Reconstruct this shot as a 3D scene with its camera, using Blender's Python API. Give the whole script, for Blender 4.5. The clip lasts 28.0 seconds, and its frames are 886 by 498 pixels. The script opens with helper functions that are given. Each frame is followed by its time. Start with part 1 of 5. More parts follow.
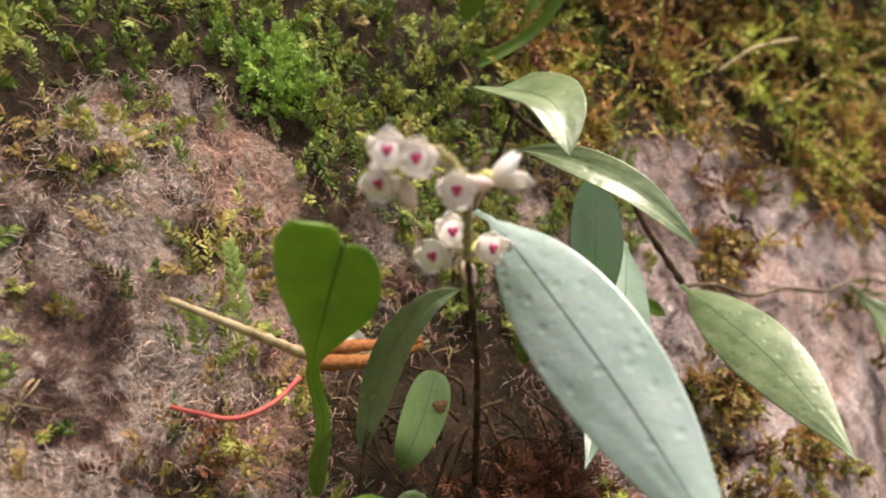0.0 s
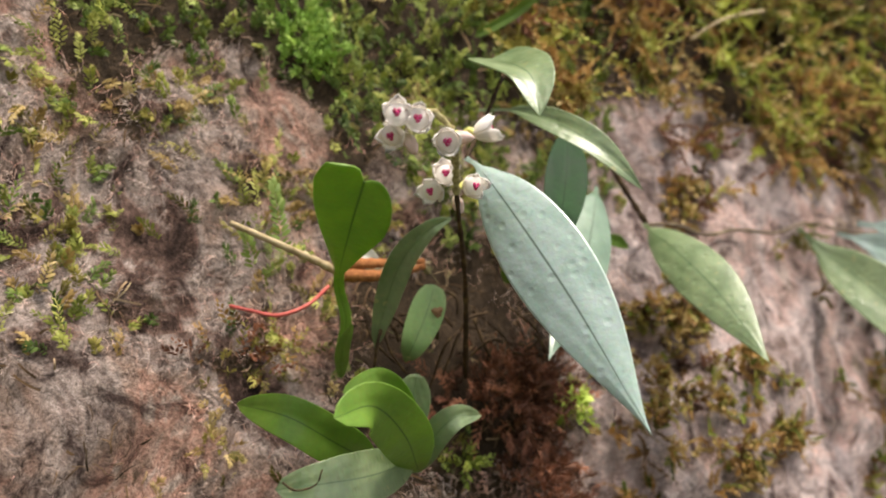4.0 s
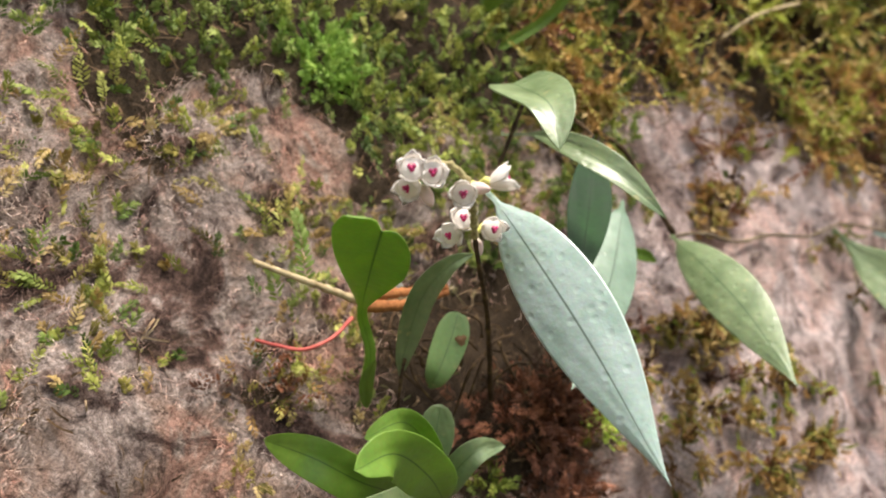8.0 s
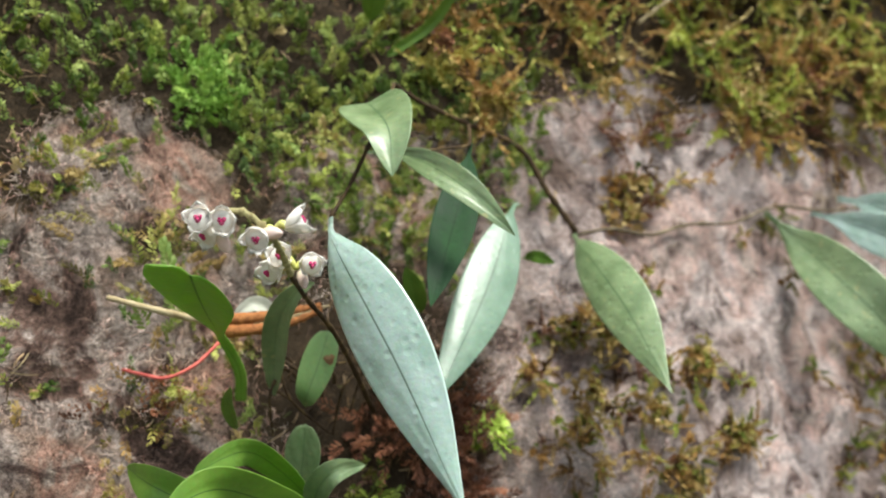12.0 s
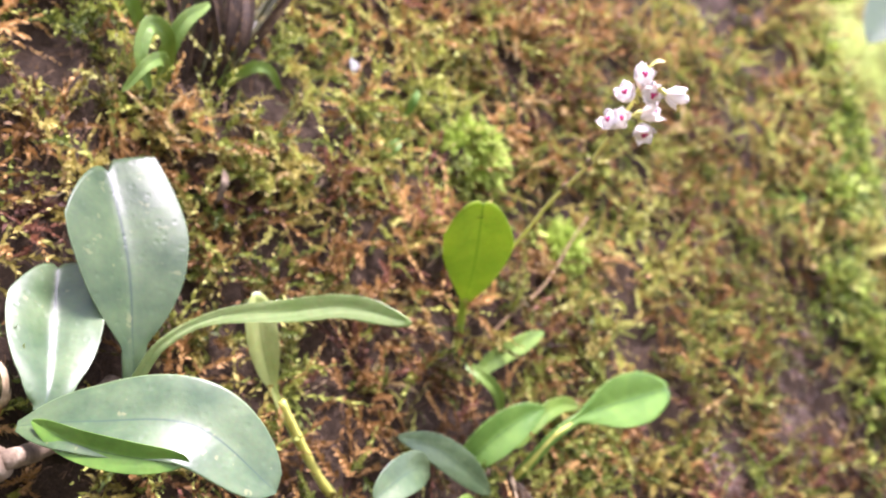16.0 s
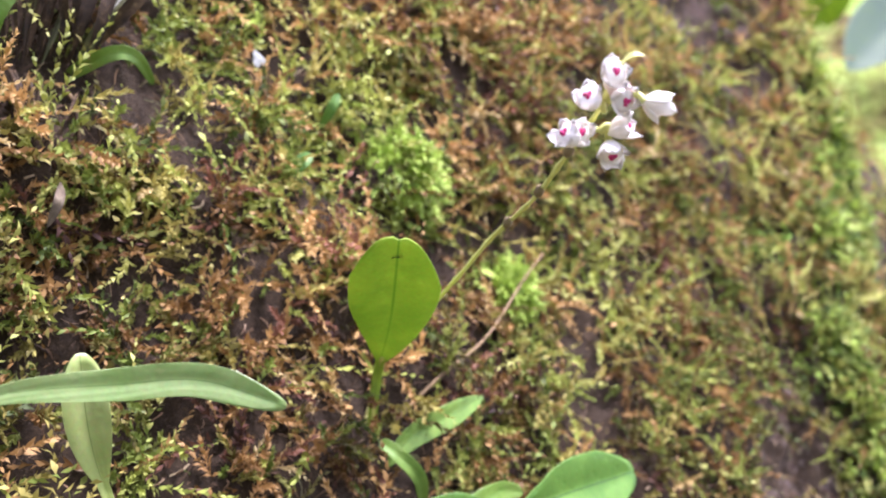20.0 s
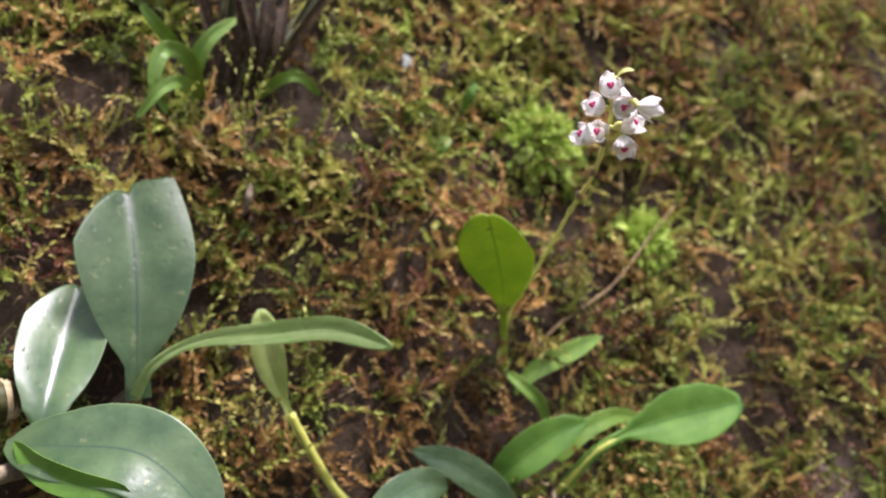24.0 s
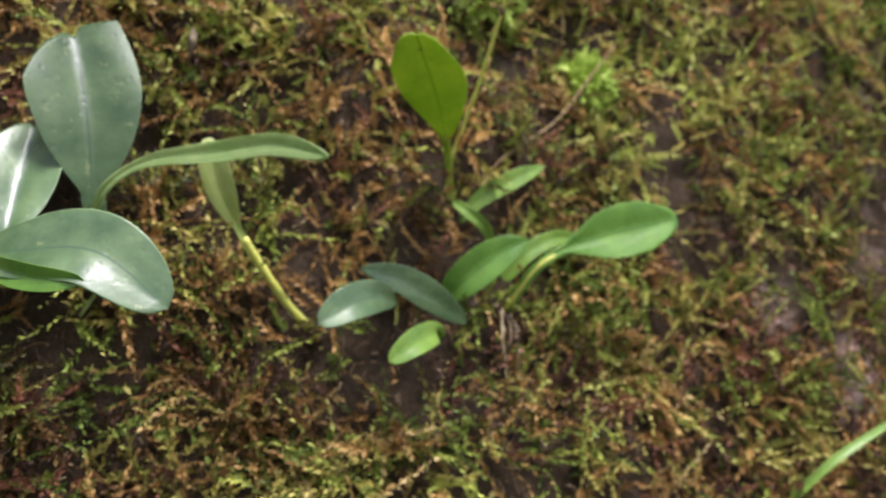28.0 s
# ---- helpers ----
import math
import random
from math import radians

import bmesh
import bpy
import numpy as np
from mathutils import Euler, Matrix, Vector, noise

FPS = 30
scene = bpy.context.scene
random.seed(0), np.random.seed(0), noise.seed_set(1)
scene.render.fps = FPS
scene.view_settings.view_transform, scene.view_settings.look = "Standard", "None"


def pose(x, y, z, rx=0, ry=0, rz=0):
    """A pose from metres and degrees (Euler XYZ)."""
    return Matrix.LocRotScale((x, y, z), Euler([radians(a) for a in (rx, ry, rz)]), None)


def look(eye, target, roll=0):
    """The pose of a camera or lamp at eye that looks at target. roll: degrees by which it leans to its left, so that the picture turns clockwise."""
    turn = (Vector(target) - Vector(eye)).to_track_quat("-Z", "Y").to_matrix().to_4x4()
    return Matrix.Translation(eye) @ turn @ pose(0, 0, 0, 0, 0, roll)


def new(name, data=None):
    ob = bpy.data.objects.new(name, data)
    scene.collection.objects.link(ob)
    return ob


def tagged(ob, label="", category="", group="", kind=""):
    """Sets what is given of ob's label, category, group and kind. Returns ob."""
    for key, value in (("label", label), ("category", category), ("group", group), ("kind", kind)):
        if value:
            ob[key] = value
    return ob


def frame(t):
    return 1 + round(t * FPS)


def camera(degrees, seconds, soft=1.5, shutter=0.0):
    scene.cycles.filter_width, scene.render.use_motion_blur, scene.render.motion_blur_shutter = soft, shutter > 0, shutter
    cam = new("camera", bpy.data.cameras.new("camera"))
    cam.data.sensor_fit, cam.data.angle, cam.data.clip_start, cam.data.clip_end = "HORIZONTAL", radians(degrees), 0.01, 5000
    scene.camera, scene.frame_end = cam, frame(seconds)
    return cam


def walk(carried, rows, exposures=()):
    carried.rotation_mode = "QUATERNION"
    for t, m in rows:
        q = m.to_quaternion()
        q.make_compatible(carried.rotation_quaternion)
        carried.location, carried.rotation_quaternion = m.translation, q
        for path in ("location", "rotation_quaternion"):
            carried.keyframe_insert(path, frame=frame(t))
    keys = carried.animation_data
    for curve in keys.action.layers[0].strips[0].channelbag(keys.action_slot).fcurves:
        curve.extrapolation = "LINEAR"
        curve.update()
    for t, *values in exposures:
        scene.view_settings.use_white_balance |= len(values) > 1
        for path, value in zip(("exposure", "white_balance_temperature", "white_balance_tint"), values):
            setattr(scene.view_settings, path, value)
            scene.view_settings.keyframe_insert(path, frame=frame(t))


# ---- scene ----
cam = camera(53.29, 28.0, soft=2.0)
cam.data.dof.use_dof = True
cam.data.dof.focus_distance, cam.data.dof.aperture_fstop = 0.212, 13.5
PATH = [
    (0, 0.00173, -0.00410, 1.30090, 104.281, -0.249, -0.052),
    (0.5, 0.00361, -0.01193, 1.29923, 104.000, 0.411, -0.888),
    (1, 0.00474, -0.02311, 1.29507, 103.249, 0.535, -1.266),
    (1.5, 0.01006, -0.03521, 1.29039, 102.230, -0.083, -0.402),
    (2, 0.01185, -0.04101, 1.28760, 101.977, -0.772, 0.134),
    (2.5, 0.00737, -0.04766, 1.28557, 101.634, -1.227, 1.139),
    (4.5, 0.00551, -0.05527, 1.28395, 100.390, -1.340, 0.549),
    (5, 0.00244, -0.05268, 1.28143, 99.266, -1.333, 1.797),
    (5.5, 0.00267, -0.05336, 1.27789, 98.547, -1.694, 1.619),
    (6, 0.00492, -0.05504, 1.27466, 98.096, -1.955, 0.895),
    (6.5, 0.00569, -0.05705, 1.27729, 98.546, -2.343, 1.176),
    (7, 0.00377, -0.05901, 1.28434, 99.132, -3.036, 1.724),
    (7.5, 0.00406, -0.05902, 1.29144, 99.484, -2.893, 1.739),
    (8, 0.01081, -0.05873, 1.30458, 98.349, -1.026, 3.257),
    (8.5, 0.01201, -0.06306, 1.30380, 98.086, -0.290, 6.281),
    (9, 0.01609, -0.06649, 1.30323, 98.134, -0.443, 7.207),
    (9.5, 0.02421, -0.06727, 1.30412, 97.822, 0.304, 8.229),
    (10, 0.03049, -0.06777, 1.30544, 97.351, 1.102, 9.308),
    (10.5, 0.03488, -0.06647, 1.30521, 96.159, 1.007, 11.086),
    (11, 0.04445, -0.07012, 1.30638, 95.562, 0.805, 12.064),
    (11.5, 0.05044, -0.06829, 1.30976, 94.831, 0.807, 10.920),
    (12, 0.06977, -0.05730, 1.32328, 95.376, 0.948, 7.645),
    (12.5, 0.09981, -0.03673, 1.33468, 96.165, 0.912, 5.251),
    (14.5, 0.13633, 0.00903, 1.45570, 99.924, 1.841, -0.135),
    (15, 0.15138, 0.02395, 1.47761, 101.992, 2.320, -1.425),
    (15.5, 0.14963, 0.03012, 1.50582, 104.843, 2.607, -4.052),
    (16, 0.15944, 0.03050, 1.53036, 106.129, 2.085, -5.315),
    (16.5, 0.17267, 0.05746, 1.54627, 106.596, 2.080, -6.247),
    (17, 0.17929, 0.09326, 1.56217, 106.326, 1.261, -6.991),
    (17.5, 0.18684, 0.10205, 1.56283, 106.977, 1.191, -7.743),
    (18, 0.17570, 0.10185, 1.56209, 107.205, 0.817, -7.869),
    (18.5, 0.17975, 0.10179, 1.56000, 107.156, 0.752, -8.332),
    (19, 0.17885, 0.10120, 1.55956, 106.859, 0.732, -8.404),
    (19.5, 0.18056, 0.10143, 1.55711, 106.541, 0.740, -7.871),
    (20, 0.18308, 0.09617, 1.55839, 107.230, 1.044, -7.900),
    (20.5, 0.18372, 0.09400, 1.55791, 107.228, 1.125, -7.615),
    (21, 0.18418, 0.09251, 1.55862, 107.272, 1.067, -7.398),
    (21.5, 0.18374, 0.09140, 1.55493, 106.632, 0.670, -6.366),
    (22, 0.19275, 0.08419, 1.55328, 105.712, 0.417, -3.281),
    (22.5, 0.20415, 0.06796, 1.55445, 104.708, 0.153, 0.949),
    (24.5, 0.24826, 0.03411, 1.55424, 102.107, -0.972, 10.335),
    (25, 0.25914, 0.03345, 1.54919, 101.636, -0.478, 10.419),
    (25.5, 0.25784, 0.03179, 1.54789, 101.654, -0.146, 10.534),
    (26, 0.25823, 0.02959, 1.54398, 101.025, 0.256, 10.625),
    (26.5, 0.25895, 0.02951, 1.53280, 99.699, 0.578, 10.564),
    (27, 0.25820, 0.02926, 1.52544, 98.832, 0.713, 10.395),
    (27.5, 0.25650, 0.03054, 1.51847, 98.443, 1.174, 10.204),
    (28, 0.25701, 0.03131, 1.51249, 98.372, 1.938, 9.994),
]
walk(cam, [(t, pose(x, y, z, rx, ry, rz)) for t, x, y, z, rx, ry, rz in PATH], [(0, 0.86, 7200, 18), (5, 0.81, 6850, 13), (8, 0.98, 6800, 14), (9.5, 1.04, 6800, 15), (10.5, 0.95, 6600, 8), (12, 0.85, 6300, 3), (12.5, 0.9, 6500, 2), (14.5, 1.55, 7000, 58), (15.2, 1.75, 7000, 58), (16, 2.18, 5900, 42), (17, 2.12, 5800, 46), (18, 1.84, 5500, 38), (18.5, 1.2, 5500, 34), (19, 1.18, 5500, 34), (19.4, 1.4, 5500, 32), (20, 1.96, 5550, 33), (21, 1.42, 5600, 34), (22, 1.2, 5850, 32), (25, 1.22, 6000, 24), (26, 1.25, 6000, 22), (27, 1.08, 5950, 20), (28, 1.2, 6000, 19)])

# ---- light: an overcast sky over a clearing, with a soft bright side
world = bpy.data.worlds.new("sky")
scene.world = world
world.use_nodes = True
wn = world.node_tree.nodes
wn.clear()
sky = wn.new("ShaderNodeTexSky")
sky.sky_type, sky.sun_disc = "NISHITA", False
sky.sun_elevation, sky.sun_rotation = radians(66), radians(141)
bg = wn.new("ShaderNodeBackground")
bg.inputs["Strength"].default_value = 0.11
wo = wn.new("ShaderNodeOutputWorld")
cloud = wn.new("ShaderNodeHueSaturation")
cloud.inputs["Saturation"].default_value = 0.4
world.node_tree.links.new(sky.outputs[0], cloud.inputs["Color"])
world.node_tree.links.new(cloud.outputs[0], bg.inputs[0])
world.node_tree.links.new(bg.outputs[0], wo.inputs[0])
sun = new("sun", bpy.data.lights.new("sun", "SUN"))
sun.data.energy, sun.data.angle, sun.data.color = 3.6, radians(18), (1.0, 0.95, 0.86)
sun.matrix_world = look((1.08, -0.87, 4.90), (0.1, 0.35, 1.45))

# ---- the trunk's own frame: u along the bark to the right, v up, h out of the bark
O = Vector((0.14329, 0.34043, 1.49777))
AU, AV, AN = Vector((0.85123, 0.52479, 0.0)), Vector((-0.07366, 0.11947, 0.99010)), Vector((0.51959, -0.84281, 0.14035))
FRAME = Matrix((AU, AV, AN)).transposed().to_4x4()
FRAME.translation = O


def W(u, v, h):
    return O + AU * u + AV * v + AN * h


# ---- materials
def material(name, rough=0.6, spec=0.5):
    m = bpy.data.materials.new(name)
    m.use_nodes = True
    b = m.node_tree.nodes["Principled BSDF"]
    b.inputs["Roughness"].default_value = rough
    b.inputs["Specular IOR Level"].default_value = spec
    return m, m.node_tree.nodes, m.node_tree.links, b


def ramp(nodes, links, source, stops):
    r = nodes.new("ShaderNodeValToRGB")
    e = r.color_ramp.elements
    while len(e) < len(stops):
        e.new(0.5)
    for el, (p, c) in zip(e, stops):
        el.position, el.color = p, (*c, 1)
    links.new(source, r.inputs[0])
    return r


def noise_node(nodes, links, coord, scale, detail=4.0, rough=0.6, distort=0.0):
    n = nodes.new("ShaderNodeTexNoise")
    n.inputs["Scale"].default_value, n.inputs["Detail"].default_value = scale, detail
    n.inputs["Roughness"].default_value, n.inputs["Distortion"].default_value = rough, distort
    links.new(coord, n.inputs["Vector"])
    return n


def mixed(nodes, links, fac, a, b, mode="MIX"):
    m = nodes.new("ShaderNodeMix")
    m.data_type, m.blend_type = "RGBA", mode
    for value, socket in ((fac, m.inputs[0]), (a, m.inputs[6]), (b, m.inputs[7])):
        if isinstance(value, (int, float)):
            socket.default_value = value
        elif isinstance(value, tuple):
            socket.default_value = (*value, 1)
        else:
            links.new(value, socket)
    return m.outputs[2]


def bump(nodes, links, height, strength, distance, target):
    b = nodes.new("ShaderNodeBump")
    b.inputs["Strength"].default_value, b.inputs["Distance"].default_value = strength, distance
    links.new(height, b.inputs["Height"])
    links.new(b.outputs[0], target.inputs["Normal"])
    return b


def leaf_material(name, light, dark, vein, rough, glow, spots=0.0, coat=0.0, spec=0.5, dents_deep=0.35):
    """Leaf skin: mottled colour, a midrib line along the blade, side veins in the relief, and light that comes through."""
    m, n, l, b = material(name, rough, spec)
    b.inputs["Coat Weight"].default_value = coat
    b.inputs["Coat Roughness"].default_value = 0.34
    b.inputs["Coat IOR"].default_value = 1.6
    geo = n.new("ShaderNodeNewGeometry")
    uv = n.new("ShaderNodeUVMap")
    big = noise_node(n, l, geo.outputs["Position"], 90, 3)
    fine = noise_node(n, l, geo.outputs["Position"], 900, 3)
    base = ramp(n, l, big.outputs[0], [(0.3, dark), (0.72, light)]).outputs[0]
    base = mixed(n, l, 0.18, base, fine.outputs["Color"], "OVERLAY")
    sep = n.new("ShaderNodeSeparateXYZ")
    l.new(uv.outputs[0], sep.inputs[0])
    off = n.new("ShaderNodeMath")
    off.operation, off.inputs[1].default_value = "SUBTRACT", 0.5
    l.new(sep.outputs[0], off.inputs[0])
    ab = n.new("ShaderNodeMath")
    ab.operation = "ABSOLUTE"
    l.new(off.outputs[0], ab.inputs[0])
    rib = ramp(n, l, ab.outputs[0], [(0.005, (1, 1, 1)), (0.020, (0, 0, 0))]).outputs[0]
    base = mixed(n, l, rib, base, vein)
    edge = ramp(n, l, ab.outputs[0], [(0.488, (0, 0, 0)), (0.5, (1, 1, 1))]).outputs[0]
    base = mixed(n, l, edge, base, tuple(min(1, c * 1.35 + 0.02) for c in light))
    if spots:
        dots = noise_node(n, l, geo.outputs["Position"], 260, 2)
        mask = ramp(n, l, dots.outputs[0], [(0.66, (0, 0, 0)), (0.72, (spots, spots, spots))]).outputs[0]
        base = mixed(n, l, mask, base, (0.38, 0.36, 0.16))
    l.new(base, b.inputs["Base Color"])
    wave = n.new("ShaderNodeTexWave")
    wave.wave_type, wave.bands_direction = "BANDS", "DIAGONAL"
    wave.inputs["Scale"].default_value, wave.inputs["Distortion"].default_value = 2.2, 3.0
    l.new(uv.outputs[0], wave.inputs[0])
    lumps = noise_node(n, l, geo.outputs["Position"], 300, 3, 0.6)
    dents = n.new("ShaderNodeTexVoronoi")
    dents.inputs["Scale"].default_value = 260
    l.new(geo.outputs["Position"], dents.inputs["Vector"])
    pock = ramp(n, l, dents.outputs[0], [(0.0, (0, 0, 0)), (0.3, (1, 1, 1))]).outputs[0]
    height = mixed(n, l, 0.35, mixed(n, l, 0.85, wave.outputs[0], lumps.outputs["Color"]), pock)
    bump(n, l, height, dents_deep, 0.0009, b)
    gloss = ramp(n, l, big.outputs[0], [(0.3, (rough - 0.08,) * 3), (0.7, (rough + 0.14,) * 3)]).outputs[0]
    l.new(gloss, b.inputs["Roughness"])
    tr = n.new("ShaderNodeBsdfTranslucent")
    l.new(mixed(n, l, 1.0, base, (1.0, 1.0, 0.55), "MULTIPLY"), tr.inputs[0])
    mx = n.new("ShaderNodeMixShader")
    mx.inputs[0].default_value = glow
    out = n["Material Output"]
    l.new(b.outputs[0], mx.inputs[1])
    l.new(tr.outputs[0], mx.inputs[2])
    l.new(mx.outputs[0], out.inputs[0])
    return m


# Vine leaf green, paled towards blue: the sky's sheen is put into the colour.
LEAF_GLOSS = leaf_material("leaf_green_sky_sheen", (0.43, 0.54, 0.50), (0.27, 0.39, 0.32), (0.06, 0.10, 0.06), 0.26, 0.10, coat=0.9, dents_deep=0.6)
LEAF_PALE = leaf_material("leaf_pale_green", (0.27, 0.35, 0.175), (0.13, 0.195, 0.085), (0.08, 0.14, 0.06), 0.36, 0.14, spots=0.7, coat=0.4, dents_deep=0.6)
# Overshadowed vine leaf: its shade is painted in as near-black green.
LEAF_SHADED = leaf_material("leaf_shaded_green", (0.026, 0.066, 0.026), (0.012, 0.034, 0.014), (0.012, 0.03, 0.012), 0.6, 0.08, spec=0.12)
LEAF_FRESH = leaf_material("leaf_fresh_green", (0.21, 0.33, 0.050), (0.115, 0.215, 0.028), (0.11, 0.21, 0.035), 0.42, 0.22, coat=0.15, spec=0.35)
LEAF_HEART = leaf_material("leaf_thick_green", (0.25, 0.43, 0.058), (0.165, 0.32, 0.036), (0.07, 0.16, 0.02), 0.40, 0.42, coat=0.08)
LEAF_GLAUCOUS = leaf_material("leaf_bluish_green", (0.22, 0.32, 0.235), (0.13, 0.21, 0.14), (0.06, 0.10, 0.06), 0.36, 0.10, coat=0.3, dents_deep=0.4)
LEAF_STRAP = leaf_material("leaf_strap_green", (0.30, 0.39, 0.13), (0.19, 0.29, 0.070), (0.10, 0.19, 0.035), 0.36, 0.18, spots=0.25, coat=0.3, spec=0.4)
LEAF_BACKLIT = leaf_material("leaf_thin_yellowgreen", (0.40, 0.52, 0.065), (0.26, 0.40, 0.04), (0.18, 0.33, 0.03), 0.45, 0.45, spec=0.3)
LEAF_WAN = leaf_material("leaf_pale_yellowgreen", (0.43, 0.49, 0.16), (0.30, 0.375, 0.095), (0.20, 0.27, 0.06), 0.42, 0.22, spots=0.3, coat=0.15, spec=0.35)
LEAF_DEEP = leaf_material("leaf_smooth_green", (0.135, 0.27, 0.032), (0.075, 0.175, 0.020), (0.052, 0.125, 0.018), 0.42, 0.25, coat=0.05, spec=0.4)
LEAF_DULL = leaf_material("leaf_dull_bluegreen", (0.062, 0.105, 0.036), (0.027, 0.055, 0.020), (0.02, 0.045, 0.022), 0.42, 0.08, spots=0.15, coat=0.08, spec=0.28)
# Lighter copy of the dull green: part of the sheen sits in its colour.
LEAF_SHEEN = leaf_material("leaf_sheen_bluegreen", (0.108, 0.168, 0.066), (0.045, 0.088, 0.033), (0.04, 0.08, 0.04), 0.36, 0.08, spots=0.3, coat=0.3, spec=0.38)
LEAF_SPOT = leaf_material("leaf_spotted_green", (0.22, 0.34, 0.12), (0.14, 0.25, 0.075), (0.09, 0.16, 0.06), 0.45, 0.2, spots=0.9)


# ---- builders
def part(name, bm, mat, parent=None, label=""):
    me = bpy.data.meshes.new(name)
    bm.to_mesh(me)
    bm.free()
    for p in me.polygons:
        p.use_smooth = True
    me.materials.append(mat)
    ob = new(name, me)
    if parent:
        ob.parent = parent
    if label:
        ob["label"] = label
    return ob


def thing(name, label, category, group="", kind=""):
    return tagged(new(name), label, category, group, kind)


def spline(points, n):
    """n + 1 places along a smooth line through the given ones."""
    p = [Vector(q) for q in points]
    p = [p[0] * 2 - p[1]] + p + [p[-1] * 2 - p[-2]]
    lens = [(p[i + 1] - p[i]).length for i in range(1, len(p) - 2)]
    total, out = sum(lens), []
    for k in range(n + 1):
        d, i = total * k / n, 0
        while i < len(lens) - 1 and d > lens[i]:
            d -= lens[i]
            i += 1
        t = min(1.0, d / max(lens[i], 1e-9))
        a, b, c, e = p[i : i + 4]
        out.append(0.5 * ((2 * b) + (c - a) * t + (2 * a - 5 * b + 4 * c - e) * t * t + (3 * b - a - 3 * c + e) * t ** 3))
    return out


LANCE, OVATE, OVAL, STRAP = (0.9, 1.0, 0.10), (0.7, 0.75, 0.12), (0.65, 0.5, 0.12), (0.25, 0.4, 0.2)


def leaf(parent, name, spine, width, face, form=OVATE, fold=12, notch=0.0, stalk=0.0, blade=None, label="", blunt=None, stem_wide=0.17):
    """A leaf along a line in the trunk's frame: stalk part first, then the blade, folded along its midrib, with real thickness.
    blunt: rounded or notched end, as (notch depth, roundness, tilt to one side); form is then (narrowness of the foot, widest place, width at the end)."""
    rng = random.Random(round(spine[0][0] * 1e5) + round(spine[-1][1] * 1e5))
    if form is LANCE and not stalk:
        stalk = 0.08
    na, nl = (22 if blunt else 12), 34
    pts = [W(*q) for q in spline(spine, nl)]
    face = (AU * face[0] + AV * face[1] + AN * face[2]).normalized()
    a, b, wp = form
    peak = (a / (a + b)) ** a * (b / (a + b)) ** b

    def along(s):
        k = min(nl - 1e-6, max(0.0, s * nl))
        return pts[int(k)].lerp(pts[int(k) + 1], k - int(k))

    length = sum((pts[i + 1] - pts[i]).length for i in range(nl))
    bm = bmesh.new()
    uvl = bm.loops.layers.uv.new("UVMap")
    thick = min(0.0008, width * 0.03)
    sheets, coords = [], {}
    ph = rng.random() * 6
    for side in (1, -1):
        rows = []
        for i in range(nl + 1):
            s = i / nl
            t = (pts[min(i + 1, nl)] - pts[max(i - 1, 0)]).normalized()
            x = t.cross(face).normalized()
            up = x.cross(t).normalized()
            q = max(0.0, (s - stalk) / (1 - stalk))
            shape = (q ** a * (1 - q) ** b) / peak if q > 0 else 0.0
            stem = wp * min(1.0, width / 0.012 + 0.3) if s < 0.97 else wp * (1 - s) / 0.03
            half = 0.5 * width * max(shape, stem * (1.0 if q < 0.5 else 0.0))
            row = []
            for j in range(na + 1):
                c = math.copysign(1 - (1 - abs(2 * j / na - 1)) ** 1.7, j - na / 2)
                ang = radians(fold)
                if blunt:
                    deep, bow, tilt = blunt
                    c0 = min(0.5, 4 * deep)
                    end = 1 - (deep * (1 - abs(c) / c0) ** 1.5 if abs(c) < c0 else bow * ((abs(c) - c0) / (1 - c0)) ** 2.6) + tilt * c
                    g = q * end
                    wide = math.sin(0.5 * math.pi * min(1.0, g / b)) ** a if g > 0 else 0.0
                    if g > b:
                        wide *= 1 - (1 - wp) * ((g - b) / (1 - b)) ** 2
                    half = 0.5 * width * max(wide, stem_wide * (0.85 + 0.4 * (1 - s)))
                    spot = along(stalk + (1 - stalk) * g if q > 0 else s)
                    rim = 1 - abs(c) ** 3
                    wob = 0.014 * width * math.sin(7 * s + ph + 2 * c) * abs(c)
                    lift = half * (math.sqrt(c * c + 0.012) - 0.11 - 0.25 * c * c) * math.sin(ang) + wob
                    v = bm.verts.new(spot + x * (c * half * math.cos(ang)) + up * (lift + side * thick * (0.35 + 0.65 * rim) * (1 - 0.7 * q ** 6)))
                    coords[v] = (0.5 + 0.5 * c, s)
                    row.append(v)
                    continue
                rim = 1 - abs(c) ** 3
                wob = 0.012 * width * math.sin(9 * s + ph + 2 * c) * abs(c)
                lift = half * (math.sqrt(c * c + 0.008) - 0.09) * math.sin(ang) - 0.015 * half * (1 - abs(c)) ** 4 + wob
                go = notch * length * (1 - (1 - abs(c)) ** 2) * q ** 3 if notch else 0.0
                p = pts[i] + x * (c * half * math.cos(ang)) + up * (lift + side * thick * (0.35 + 0.65 * rim) * min(1, half / 0.002)) + t * go
                v = bm.verts.new(p)
                coords[v] = (0.5 + 0.5 * c, s)
                row.append(v)
            rows.append(row)
        sheets.append(rows)
    for k, rows in enumerate(sheets):
        for i in range(nl):
            for j in range(na):
                q = [rows[i][j], rows[i][j + 1], rows[i + 1][j + 1], rows[i + 1][j]]
                bm.faces.new(q if k == 0 else q[::-1])
    top, low = sheets
    if blunt:
        for j in range(na):
            bm.faces.new([top[nl][j], top[nl][j + 1], low[nl][j + 1], low[nl][j]])
    for i in range(nl):
        bm.faces.new([top[i][0], top[i + 1][0], low[i + 1][0], low[i][0]])
        bm.faces.new([top[i + 1][na], top[i][na], low[i][na], low[i + 1][na]])
